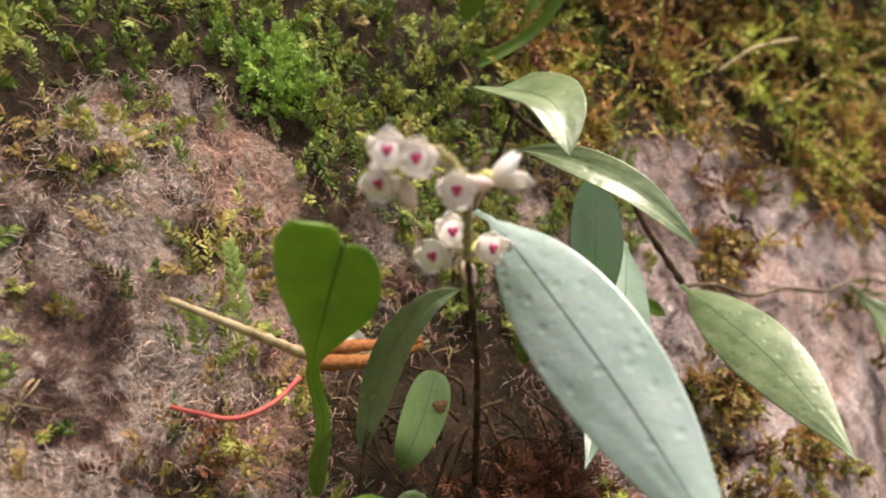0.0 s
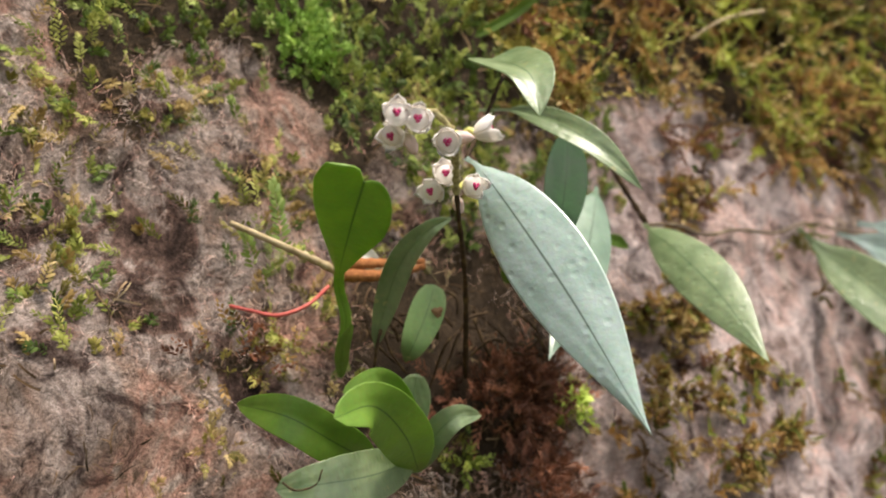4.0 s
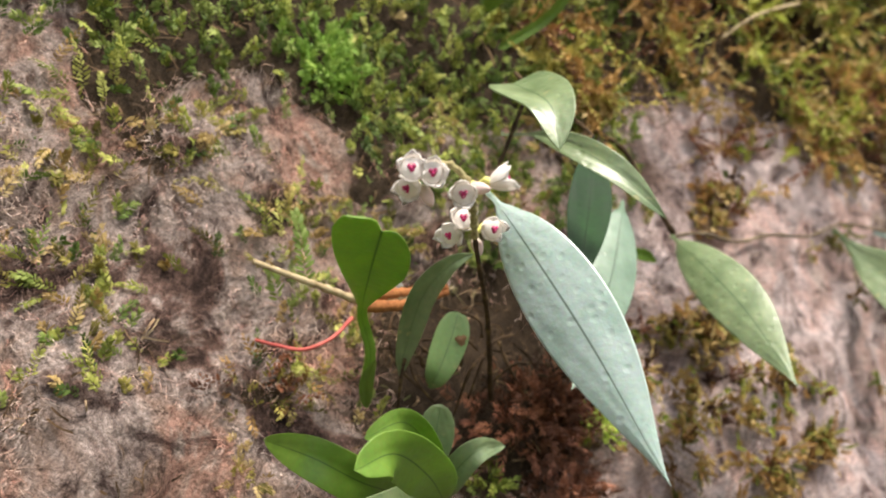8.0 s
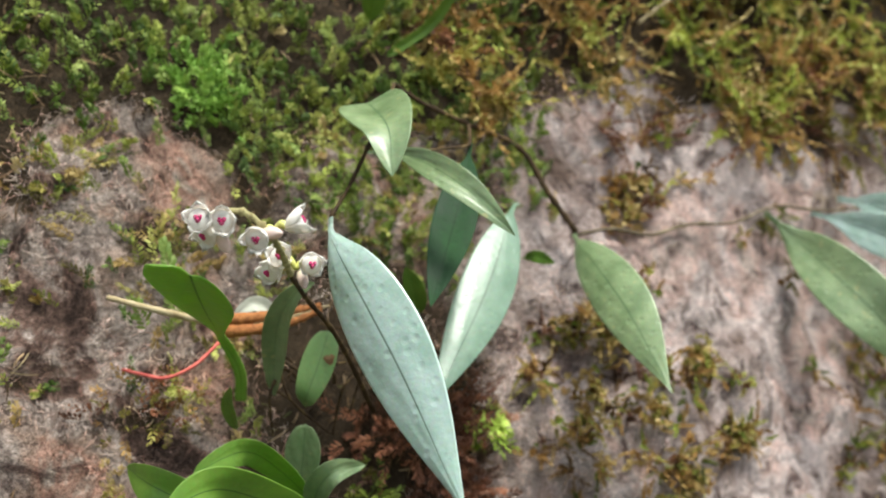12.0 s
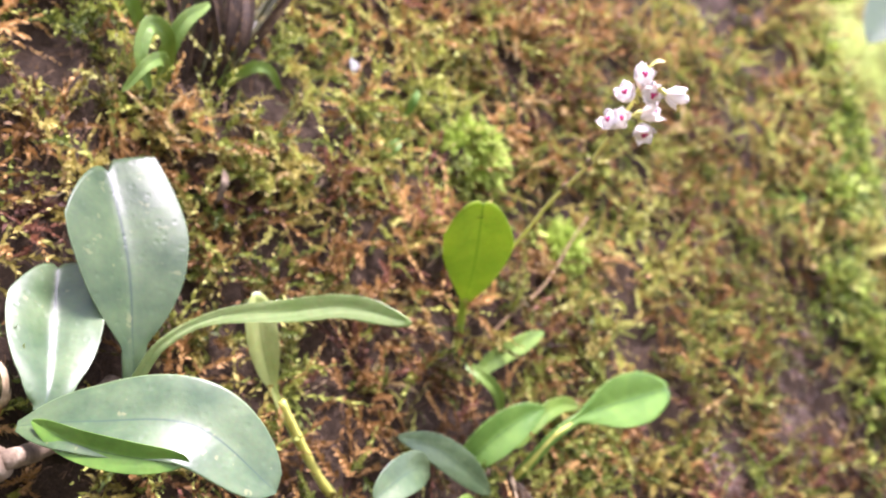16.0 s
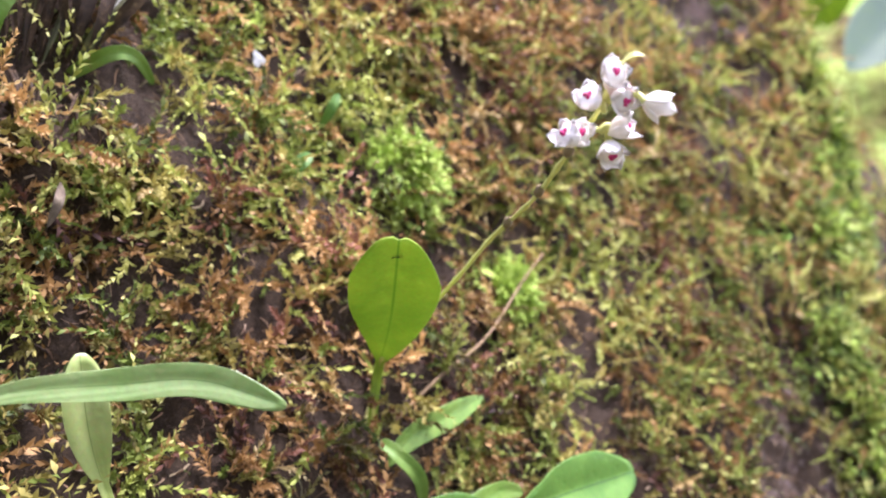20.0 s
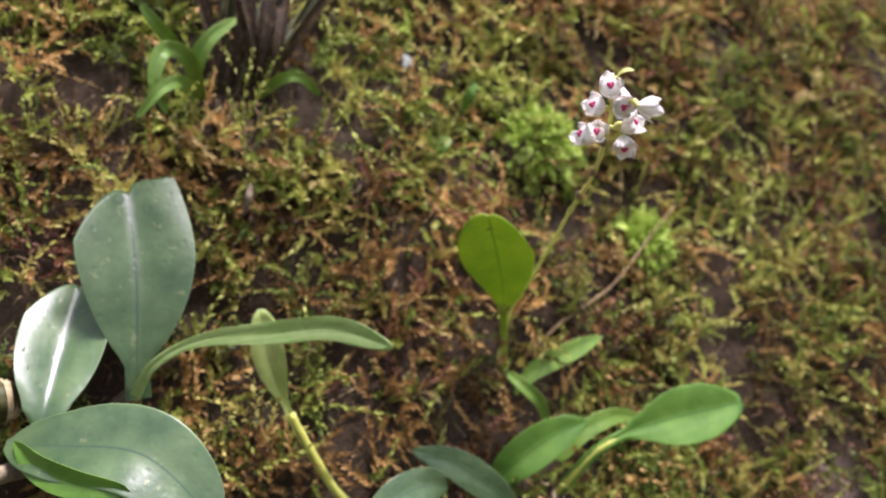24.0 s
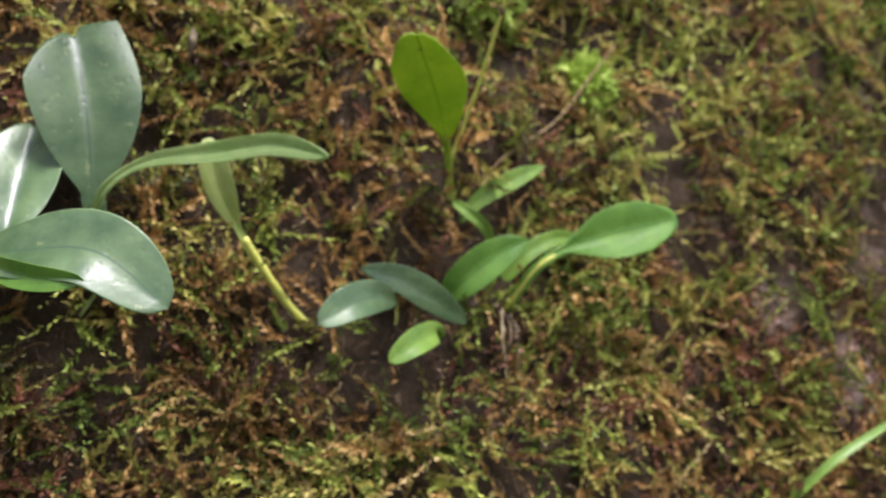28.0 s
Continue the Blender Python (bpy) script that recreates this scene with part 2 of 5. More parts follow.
    for f in bm.faces:
        for lp in f.loops:
            lp[uvl].uv = coords[lp.vert]
    bmesh.ops.recalc_face_normals(bm, faces=bm.faces)
    return part(name, bm, blade, parent, label)


def tube(parent, name, line, r0, r1, mat, label="", n=24, sides=8, knots=0.0):
    """A stem along a line in the trunk's frame, tapered, with swollen joints where knots is set."""
    pts = [W(*q) for q in spline(line, n)]
    bm = bmesh.new()
    rings = []
    for i, p in enumerate(pts):
        t = (pts[min(i + 1, n)] - pts[max(i - 1, 0)]).normalized()
        x = t.cross(Vector((0.31, 0.52, 0.79))).normalized()
        y = t.cross(x)
        r = r0 + (r1 - r0) * i / n
        r *= 1 + knots * (math.sin(i * 1.9) ** 6) + 0.08 * math.sin(i * 4.1)
        rings.append([bm.verts.new(p + (x * math.cos(2 * math.pi * k / sides) + y * math.sin(2 * math.pi * k / sides)) * r) for k in range(sides)])
    for a, b in zip(rings, rings[1:]):
        for k in range(sides):
            bm.faces.new([a[k], a[(k + 1) % sides], b[(k + 1) % sides], b[k]])
    bm.faces.new(rings[0][::-1])
    bm.faces.new(rings[-1])
    return part(name, bm, mat, parent, label)


# ---- the trunk
def bark_relief(u, v):
    """Height of the bark over the flat frame."""
    p = Vector((u, v, 0.0))
    h = 0.010 * noise.noise(p * 9) + 0.006 * noise.noise(p * 26 + Vector((3, 1, 0))) + 0.0028 * noise.noise(p * 75) + 0.0018 * noise.noise(p * 190)
    if u > 0.34:
        h += 0.022 * math.exp(-((u - 0.41 - 0.12 * (v - 0.2)) / 0.05) ** 2)
        h -= 4.0 * max(0.0, u - min(0.78, max(0.44, 0.575 - 1.05 * (v - 0.32)))) ** 1.6
    if u < -0.40:
        h -= 1.1 * (-0.40 - u) ** 1.7
    return h


LEFT_TONES = [(0.34, (0.070, 0.044, 0.036)), (0.40, (0.22, 0.145, 0.120)), (0.46, (0.52, 0.45, 0.415)), (0.53, (0.43, 0.32, 0.265)), (0.58, (0.51, 0.31, 0.245)), (0.63, (0.54, 0.475, 0.42)), (0.70, (0.25, 0.175, 0.135)), (0.80, (0.48, 0.39, 0.25))]
RIGHT_TONES = [(0.34, (0.24, 0.175, 0.15)), (0.43, (0.55, 0.455, 0.44)), (0.52, (0.74, 0.66, 0.66)), (0.60, (0.68, 0.50, 0.46)), (0.66, (0.63, 0.54, 0.51)), (0.75, (0.45, 0.35, 0.24))]


def bark_material():
    """Fibrous pinkish bark, paler on one side, with dark humus where the two masks of the mesh say so."""
    m, n, l, b = material("bark_fibrous", 0.9, 0.2)
    geo = n.new("ShaderNodeNewGeometry")
    pos = geo.outputs["Position"]
    big = noise_node(n, l, pos, 22, 5, 0.65, 0.5)
    mid = noise_node(n, l, pos, 75, 6, 0.7, 0.8)
    fine = noise_node(n, l, pos, 520, 6, 0.75, 1.5)
    tiny = noise_node(n, l, pos, 1900, 4, 0.7, 2.0)
    left = ramp(n, l, big.outputs[0], LEFT_TONES).outputs[0]
    right = ramp(n, l, big.outputs[0], RIGHT_TONES).outputs[0]
    pale = n.new("ShaderNodeAttribute")
    pale.attribute_name = "pale"
    wet = n.new("ShaderNodeAttribute")
    wet.attribute_name = "humus"
    col = mixed(n, l, pale.outputs["Fac"], left, right)
    pits = ramp(n, l, mid.outputs[0], [(0.36, (0.12, 0.085, 0.08)), (0.50, (0.85, 0.82, 0.80)), (0.65, (1.15, 1.12, 1.12))]).outputs[0]
    col = mixed(n, l, 0.95, col, pits, "MULTIPLY")
    grain = ramp(n, l, fine.outputs[0], [(0.34, (0.22, 0.20, 0.19)), (0.50, (0.9, 0.88, 0.87)), (0.66, (1.5, 1.45, 1.42))]).outputs[0]
    col = mixed(n, l, 0.9, col, grain, "MULTIPLY")
    lint = ramp(n, l, tiny.outputs[0], [(0.40, (0.55, 0.53, 0.52)), (0.62, (1.3, 1.28, 1.28))]).outputs[0]
    col = mixed(n, l, 0.7, col, lint, "MULTIPLY")
    soil = ramp(n, l, fine.outputs[0], [(0.3, (0.022, 0.015, 0.010)), (0.55, (0.060, 0.040, 0.023)), (0.75, (0.15, 0.095, 0.050))]).outputs[0]
    add = n.new("ShaderNodeMath")
    add.operation = "ADD"
    l.new(wet.outputs["Fac"], add.inputs[0])
    l.new(mid.outputs[0], add.inputs[1])
    edge = ramp(n, l, add.outputs[0], [(0.86, (0, 0, 0)), (1.08, (1, 1, 1))]).outputs[0]
    l.new(mixed(n, l, edge, col, soil), b.inputs["Base Color"])
    bump(n, l, mixed(n, l, 0.6, mid.outputs["Color"], fine.outputs["Color"]), 1.0, 0.004, b)
    return m


BARK = bark_material()


def blob(u, v, cu, cv, ru, rv):
    return max(0.0, 1.5 - 1.0 * (((u - cu) / ru) ** 2 + ((v - cv) / rv) ** 2) ** 0.5)


def mossy(u, v):
    """How far dark humus covers the bark here, 0 to 1."""
    n = 0.05 * noise.noise(Vector((u * 30, v * 30, 4.0)))
    n += 0.035 * min(1.0, max(0.0, (-0.27 - u) / 0.04))
    up = min(1.0, max(0.0, (v + 0.125 - 0.04 * min(1.0, max(0.0, (u + 0.11) / 0.04)) - n) / 0.02 + 0.5))
    up *= 1 - 0.5 * min(1.0, max(0.0, (u - 0.2) / 0.1))
    up *= 1 - min(1.0, blob(u, v, -0.075, -0.115, 0.055, 0.032))
    out = max(up, blob(u, v, -0.176, -0.198, 0.040, 0.046))
    for cu, cv, ru, rv, k in ((-0.306, -0.204, 0.018, 0.013, 0.40), (-0.281, -0.227, 0.016, 0.013, 0.42), (-0.275, -0.186, 0.014, 0.008, 0.42), (-0.248, -0.199, 0.016, 0.006, 0.48), (-0.330, -0.235, 0.02, 0.02, 0.40), (-0.345, -0.190, 0.02, 0.01, 0.40)):
        out = max(out, k * min(1.0, blob(u, v, cu, cv, ru, rv)))
    out = max(out, min(1.0, max(0.0, (-0.34 - v) / 0.1)) * 0.42)
    out -= min(1.0, max(0.0, (v - 0.5) / 0.2)) * 0.4
    for cu, cv, ru, rv in ((0.230, 0.045, 0.016, 0.020), (0.272, 0.012, 0.018, 0.024), (0.186, 0.112, 0.010, 0.012), (0.060, -0.005, 0.008, 0.006), (0.006, 0.228, 0.012, 0.014)):
        out -= 0.45 * min(1.0, blob(u, v, cu, cv, ru, rv))
    return min(1.0, max(0.0, out))


def steps(edges):
    out = []
    for (a, b), n in edges:
        out += [a + (b - a) * i / n for i in range(n)]
    return out + [edges[-1][0][1]]


def trunk():
    us = steps([((-0.66, -0.40), 26), ((-0.40, 0.52), 300), ((0.52, 0.95), 34)])
    vs = steps([((-1.50, -0.32), 40), ((-0.32, 0.50), 270), ((0.50, 3.6), 46)])
    back = 26
    nu = len(us)
    co, faces = [], []
    for v in vs:
        ring = [(u, bark_relief(u, v)) for u in us]
        (u0, h0), (u1, h1) = ring[0], ring[-1]
        for k in range(1, back):
            a = math.pi * k / back
            um, ru = (u0 + u1) / 2, (u1 - u0) / 2
            ring.append((um + ru * math.cos(a), h1 + (h0 - h1) * k / back - 0.85 * math.sin(a)))
        flare = 0.25 * max(0.0, -0.9 - v) ** 2
        co += [W(u, v, h + flare) for u, h in ring]
    m = nu + back - 1
    for i in range(len(vs) - 1):
        for j in range(m):
            faces.append((i * m + j, i * m + (j + 1) % m, (i + 1) * m + (j + 1) % m, (i + 1) * m + j))
    faces.append(tuple((len(vs) - 1) * m + j for j in range(m)))
    me = bpy.data.meshes.new("tree_trunk")
    me.from_pydata(co, [], faces)
    for p in me.polygons:
        p.use_smooth = True
    me.materials.append(BARK)
    humus, pale = [], []
    for v in vs:
        humus += [mossy(u, v) for u in us] + [0.6] * (back - 1)
        pale += [min(1.0, max(0.0, (u + 0.15) / 0.04)) - min(0.85, max(0.0, (u - 0.15) / 0.1)) for u in us] + [0.3] * (back - 1)
    for name, values in (("humus", humus), ("pale", pale)):
        me.attributes.new(name, "FLOAT", "POINT").data.foreach_set("value", values)
    return tagged(new("tree_trunk", me), "thick tree trunk with rough pinkish grey fibrous mossy bark", "tree trunk")


trunk()

# ---- ground
def ground():
    m, n, l, b = material("forest_floor", 0.95, 0.2)
    geo = n.new("ShaderNodeNewGeometry")
    a = noise_node(n, l, geo.outputs["Position"], 3, 6)
    c = noise_node(n, l, geo.outputs["Position"], 40, 6)
    col = ramp(n, l, a.outputs[0], [(0.35, (0.06, 0.045, 0.03)), (0.65, (0.07, 0.10, 0.03))]).outputs[0]
    l.new(mixed(n, l, 0.5, col, c.outputs["Color"], "OVERLAY"), b.inputs["Base Color"])
    bump(n, l, c.outputs[0], 0.8, 0.05, b)
    bm = bmesh.new()
    bmesh.ops.create_grid(bm, x_segments=60, y_segments=60, size=1500)
    for v in bm.verts:
        v.co.z = 0
    tagged(part("ground", bm, m), "brown and green forest floor with leaf litter", "ground", kind="structure")


ground()

# ---- plants
STEM = leaf_material("stem_green", (0.16, 0.22, 0.06), (0.10, 0.13, 0.04), (0.1, 0.13, 0.04), 0.5, 0.1)
climber = thing("climbing_vine", "climbing vine with long pointed glossy leaves on mossy bark", "vine")
heart_orchid = thing("orchid_plant", "orchid with a notched upright leaf and small white pink flowers", "orchid")
rosette_orchid = thing("orchid_plant", "low orchid rosette of oval green leaves on dark bark", "orchid")
broad_orchid = thing("orchid_plant", "orchid with broad blue-green leaves and brown creeping rhizome", "orchid")
stalked_orchid = thing("orchid_plant", "single folded green leaf on a yellow curved stalk in moss", "orchid")
round_orchid = thing("orchid_plant", "orchid with one round upright leaf and a white flower spray", "orchid")
seedling_orchid = thing("orchid_seedling", "small light green orchid seedling in orange moss", "orchid")
spoon_orchid = thing("orchid_plant", "orchid with spoon-shaped green leaf on a long stalk", "orchid")
creeping_orchid = thing("orchid_plant", "small creeping orchid with dull oval leaves in moss", "orchid")
tuft_plant = thing("tuft_plant", "tuft of brown old sheaths with fresh green strap leaves", "plant")
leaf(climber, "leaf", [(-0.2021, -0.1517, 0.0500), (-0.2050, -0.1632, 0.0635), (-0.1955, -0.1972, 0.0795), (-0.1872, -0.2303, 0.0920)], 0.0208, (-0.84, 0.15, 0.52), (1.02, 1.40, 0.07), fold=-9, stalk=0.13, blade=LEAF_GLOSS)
leaf(climber, "leaf", [(-0.1874, -0.1151, 0.0448), (-0.1890, -0.1302, 0.0637), (-0.1907, -0.1452, 0.0685)], 0.0200, (-0.44, 0.59, 0.68), (0.22, 0.8, 0.1), fold=16, blade=LEAF_PALE)
leaf(climber, "leaf", [(-0.1850, -0.1258, 0.0330), (-0.1762, -0.1302, 0.0450), (-0.1660, -0.1440, 0.0600), (-0.1550, -0.1596, 0.0670)], 0.0090, (-0.33, -0.22, 0.92), LANCE, fold=18, stalk=0.16, blade=LEAF_PALE)
leaf(climber, "leaf", [(-0.1473, -0.1192, 0.0300), (-0.1590, -0.1450, 0.0400), (-0.1745, -0.1765, 0.0500)], 0.0135, (-0.50, -0.26, 0.83), LANCE, fold=10, blade=LEAF_SHADED)
leaf(climber, "leaf", [(-0.1215, -0.1330, 0.0120), (-0.1290, -0.1388, 0.0195), (-0.1470, -0.1680, 0.0310), (-0.1722, -0.2036, 0.0400)], 0.0175, (-0.31, -0.07, 0.95), (1.0, 1.25, 0.08), stalk=0.12, fold=-6, blade=LEAF_GLAUCOUS)
leaf(climber, "leaf", [(-0.0960, -0.1430, 0.0080), (-0.1005, -0.1460, 0.0140), (-0.1020, -0.1745, 0.0400), (-0.1018, -0.2042, 0.0580)], 0.0188, (-0.64, -0.18, 0.74), (1.05, 1.35, 0.07), stalk=0.10, fold=-8, blade=LEAF_PALE)
leaf(climber, "leaf", [(-0.0001, -0.1293, 0.0040), (0.0091, -0.1404, 0.0080), (0.0150, -0.1757, 0.0350), (0.0396, -0.2054, 0.0400)], 0.0238, (-0.72, -0.08, 0.68), LANCE, fold=12, blade=LEAF_PALE)
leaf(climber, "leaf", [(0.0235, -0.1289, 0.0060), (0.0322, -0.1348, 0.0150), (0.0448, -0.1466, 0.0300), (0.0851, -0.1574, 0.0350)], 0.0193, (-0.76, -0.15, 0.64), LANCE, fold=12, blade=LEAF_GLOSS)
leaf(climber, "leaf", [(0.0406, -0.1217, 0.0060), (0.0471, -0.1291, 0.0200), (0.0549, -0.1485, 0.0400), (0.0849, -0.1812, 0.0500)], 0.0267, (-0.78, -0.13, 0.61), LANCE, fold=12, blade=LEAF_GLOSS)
leaf(climber, "leaf", [(0.0871, -0.1212, 0.0100), (0.0786, -0.1292, 0.0300), (0.0861, -0.1432, 0.0400), (0.1014, -0.1726, 0.0500)], 0.0206, (-0.81, -0.13, 0.57), LANCE, fold=12, blade=LEAF_PALE)
leaf(climber, "leaf", [(0.1078, -0.1161, 0.0060), (0.1165, -0.1160, 0.0200), (0.1327, -0.1192, 0.0300)], 0.0114, (-0.81, -0.19, 0.55), LANCE, fold=12, blade=LEAF_PALE)
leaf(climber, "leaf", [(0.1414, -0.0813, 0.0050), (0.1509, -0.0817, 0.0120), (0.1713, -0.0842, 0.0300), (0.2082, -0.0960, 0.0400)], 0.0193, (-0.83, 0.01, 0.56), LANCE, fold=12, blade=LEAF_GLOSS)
leaf(climber, "leaf", [(-0.1193, -0.1513, 0.0060), (-0.1163, -0.1520, 0.0120), (-0.1091, -0.1543, 0.0120)], 0.0044, (-0.57, -0.24, 0.78), LANCE, fold=10, blade=LEAF_FRESH)
leaf(heart_orchid, "leaf", [(-0.2180, -0.1960, 0.0030), (-0.2192, -0.1882, 0.0090), (-0.2250, -0.1800, 0.0170), (-0.2344, -0.1756, 0.0440), (-0.2430, -0.1709, 0.0722)], 0.0226, (-0.40, -0.22, 0.89), (1.55, 0.92, 1.0), fold=14, stalk=0.26, stem_wide=0.12, blade=LEAF_HEART, blunt=(0.09, 0.26, -0.15))
leaf(heart_orchid, "leaf", [(-0.2085, -0.1953, 0.0060), (-0.2101, -0.1893, 0.0128), (-0.2122, -0.1772, 0.0290), (-0.2105, -0.1712, 0.0420), (-0.2070, -0.1694, 0.0495)], 0.0082, (-0.40, -0.10, 0.92), (0.8, 0.75, 0.12), fold=22, blade=LEAF_PALE)
leaf(heart_orchid, "leaf", [(-0.2000, -0.1990, 0.0080), (-0.2004, -0.1958, 0.0140), (-0.1973, -0.1870, 0.0168), (-0.1941, -0.1778, 0.0174)], 0.0104, (-0.51, -0.25, 0.82), (0.75, 0.45, 0.12), fold=14, blade=LEAF_SPOT)
leaf(heart_orchid, "leaf", [(-0.2205, -0.2050, 0.0080), (-0.2244, -0.1986, 0.0180), (-0.2252, -0.1940, 0.0260)], 0.0045, (-0.43, -0.23, 0.87), OVATE, fold=30, blade=LEAF_FRESH)
leaf(heart_orchid, "leaf", [(-0.1610, -0.1714, 0.0080), (-0.1640, -0.1654, 0.0150), (-0.1689, -0.1582, 0.0200)], 0.0074, (-0.46, -0.24, 0.86), OVATE, fold=20, blade=LEAF_FRESH)
leaf(rosette_orchid, "leaf", [(-0.2126, -0.2287, 0.0120), (-0.2315, -0.2258, 0.0300), (-0.2448, -0.2193, 0.0300), (-0.2507, -0.2134, 0.0094)], 0.0115, (-0.38, -0.14, 0.92), OVATE, fold=14, blade=LEAF_HEART)
leaf(rosette_orchid, "leaf", [(-0.1991, -0.2310, 0.0120), (-0.2183, -0.2248, 0.0400), (-0.2343, -0.2201, 0.0550), (-0.2464, -0.2237, 0.0600)], 0.0137, (-0.46, -0.14, 0.88), OVAL, fold=12, blade=LEAF_HEART)
leaf(rosette_orchid, "leaf", [(-0.1992, -0.2269, 0.0100), (-0.2128, -0.2176, 0.0300), (-0.2245, -0.2118, 0.0400), (-0.2387, -0.2162, 0.0480)], 0.0077, (-0.47, -0.16, 0.87), OVAL, fold=12, blade=LEAF_HEART)
leaf(rosette_orchid, "leaf", [(-0.2027, -0.2238, 0.0100), (-0.2029, -0.2150, 0.0150), (-0.2029, -0.2051, 0.0200)], 0.0107, (-0.50, -0.16, 0.85), OVAL, fold=10, blade=LEAF_PALE)
leaf(rosette_orchid, "leaf", [(-0.1997, -0.2310, 0.0120), (-0.2016, -0.2233, 0.0250), (-0.1985, -0.2186, 0.0320), (-0.1890, -0.2176, 0.0300)], 0.0079, (-0.54, -0.13, 0.83), OVATE, fold=16, blade=LEAF_PALE)
leaf(rosette_orchid, "leaf", [(-0.2004, -0.2279, 0.0120), (-0.2251, -0.2335, 0.0350), (-0.2417, -0.2359, 0.0450), (-0.2513, -0.2367, 0.0390)], 0.0124, (-0.42, -0.07, 0.91), OVAL, fold=6, blade=LEAF_PALE)
leaf(broad_orchid, "leaf", [(-0.0640, 0.0680, 0.0200), (-0.0658, 0.0790, 0.0235), (-0.0680, 0.1050, 0.0245), (-0.0735, 0.1410, 0.0190)], 0.0408, (0.02, 0.08, 1.00), (1.05, 0.62, 0.80), fold=25, stalk=0.06, blade=LEAF_DULL, blunt=(0.06, 0.16, 0.18))
leaf(broad_orchid, "leaf", [(-0.0907, 0.0560, 0.0300), (-0.0895, 0.0640, 0.0290), (-0.0870, 0.0850, 0.0200), (-0.0845, 0.1060, 0.0120)], 0.0300, (-0.11, 0.38, 0.92), (0.6, 0.6, 0.7), fold=30, blade=LEAF_SHEEN, blunt=(0.03, 0.25, 0.05))
leaf(broad_orchid, "leaf", [(-0.0985, 0.0500, 0.0380), (-0.0850, 0.0482, 0.0520), (-0.0640, 0.0442, 0.0660), (-0.0451, 0.0270, 0.0704)], 0.0245, (-0.27, 0.27, 0.92), OVAL, fold=12, blade=LEAF_SHEEN)
leaf(broad_orchid, "leaf", [(-0.0653, 0.0672, 0.0270), (-0.0612, 0.0752, 0.0370), (-0.0490, 0.0815, 0.0445), (-0.0265, 0.0842, 0.0500), (-0.0110, 0.0842, 0.0580), (0.0040, 0.0768, 0.0680)], 0.0080, (-0.48, -0.33, 0.82), (0.95, 0.70, 0.86), fold=16, stalk=0.12, stem_wide=0.36, blade=LEAF_STRAP, blunt=(0.0, 0.16, 0.0))
leaf(broad_orchid, "folded_edge", [(-0.0964, 0.0505, 0.0430), (-0.0890, 0.0425, 0.0540), (-0.0786, 0.0372, 0.0640), (-0.0671, 0.0352, 0.0700)], 0.0085, (-0.33, -0.30, 0.88), (0.6, 0.5, 0.1), fold=22, blade=LEAF_DEEP, label="glossy green folded-over leaf edge")
leaf(broad_orchid, "leaf", [(-0.1301, 0.0902, 0.0200), (-0.1279, 0.0941, 0.0300), (-0.1253, 0.1028, 0.0350), (-0.1241, 0.1112, 0.0400)], 0.0208, (-0.12, -0.57, 0.82), OVAL, fold=14, blade=LEAF_BACKLIT)
leaf(stalked_orchid, "leaf", [(0.0145, 0.0324, 0.0030), (0.0020, 0.0425, 0.0085), (-0.0098, 0.0574, 0.0130), (-0.0176, 0.0700, 0.0170), (-0.0240, 0.0815, 0.0240), (-0.0292, 0.0966, 0.0315)], 0.0118, (-0.13, -0.22, 0.97), (1.0, 0.62, 0.85), fold=26, stalk=0.56, stem_wide=0.24, blade=LEAF_WAN, blunt=(0.0, 0.20, 0.0))
leaf(round_orchid, "leaf", [(0.0726, 0.0860, 0.0030), (0.0676, 0.1040, 0.0160), (0.0548, 0.1125, 0.0420), (0.0342, 0.1210, 0.0755)], 0.0262, (-0.54, -0.34, 0.77), (1.08, 0.66, 0.86), fold=14, stalk=0.30, stem_wide=0.10, blade=LEAF_BACKLIT, blunt=(0.025, 0.27, -0.035))
leaf(seedling_orchid, "leaf", [(0.0742, 0.0772, 0.0080), (0.0815, 0.0858, 0.0130), (0.0955, 0.0932, 0.0190), (0.1105, 0.1002, 0.0180)], 0.0084, (-0.44, -0.25, 0.86), OVATE, fold=14, blade=LEAF_FRESH)
leaf(seedling_orchid, "leaf", [(0.0700, 0.0845, 0.0120), (0.0740, 0.0790, 0.0160), (0.0815, 0.0725, 0.0150), (0.0885, 0.0650, 0.0070)], 0.0050, (-0.41, -0.19, 0.89), STRAP, fold=16, blade=LEAF_FRESH)
leaf(spoon_orchid, "leaf", [(0.0898, 0.0400, 0.0060), (0.0910, 0.0445, 0.0160), (0.0973, 0.0540, 0.0285), (0.1145, 0.0619, 0.0340), (0.1560, 0.0714, 0.0397)], 0.0235, (-0.51, -0.15, 0.85), (0.9, 0.55, 0.75), fold=24, stalk=0.42, blade=LEAF_DEEP, blunt=(0.0, 0.30, 0.0))
leaf(spoon_orchid, "leaf", [(0.0625, 0.0430, 0.0060), (0.0700, 0.0510, 0.0160), (0.0830, 0.0600, 0.0240), (0.0939, 0.0642, 0.0278)], 0.0154, (-0.43, -0.15, 0.89), OVATE, fold=16, blade=LEAF_DEEP)
leaf(spoon_orchid, "leaf", [(0.0883, 0.0521, 0.0120), (0.0971, 0.0616, 0.0180), (0.1104, 0.0678, 0.0200), (0.1231, 0.0681, 0.0180)], 0.0076, (-0.48, -0.17, 0.86), STRAP, fold=12, blade=LEAF_FRESH)
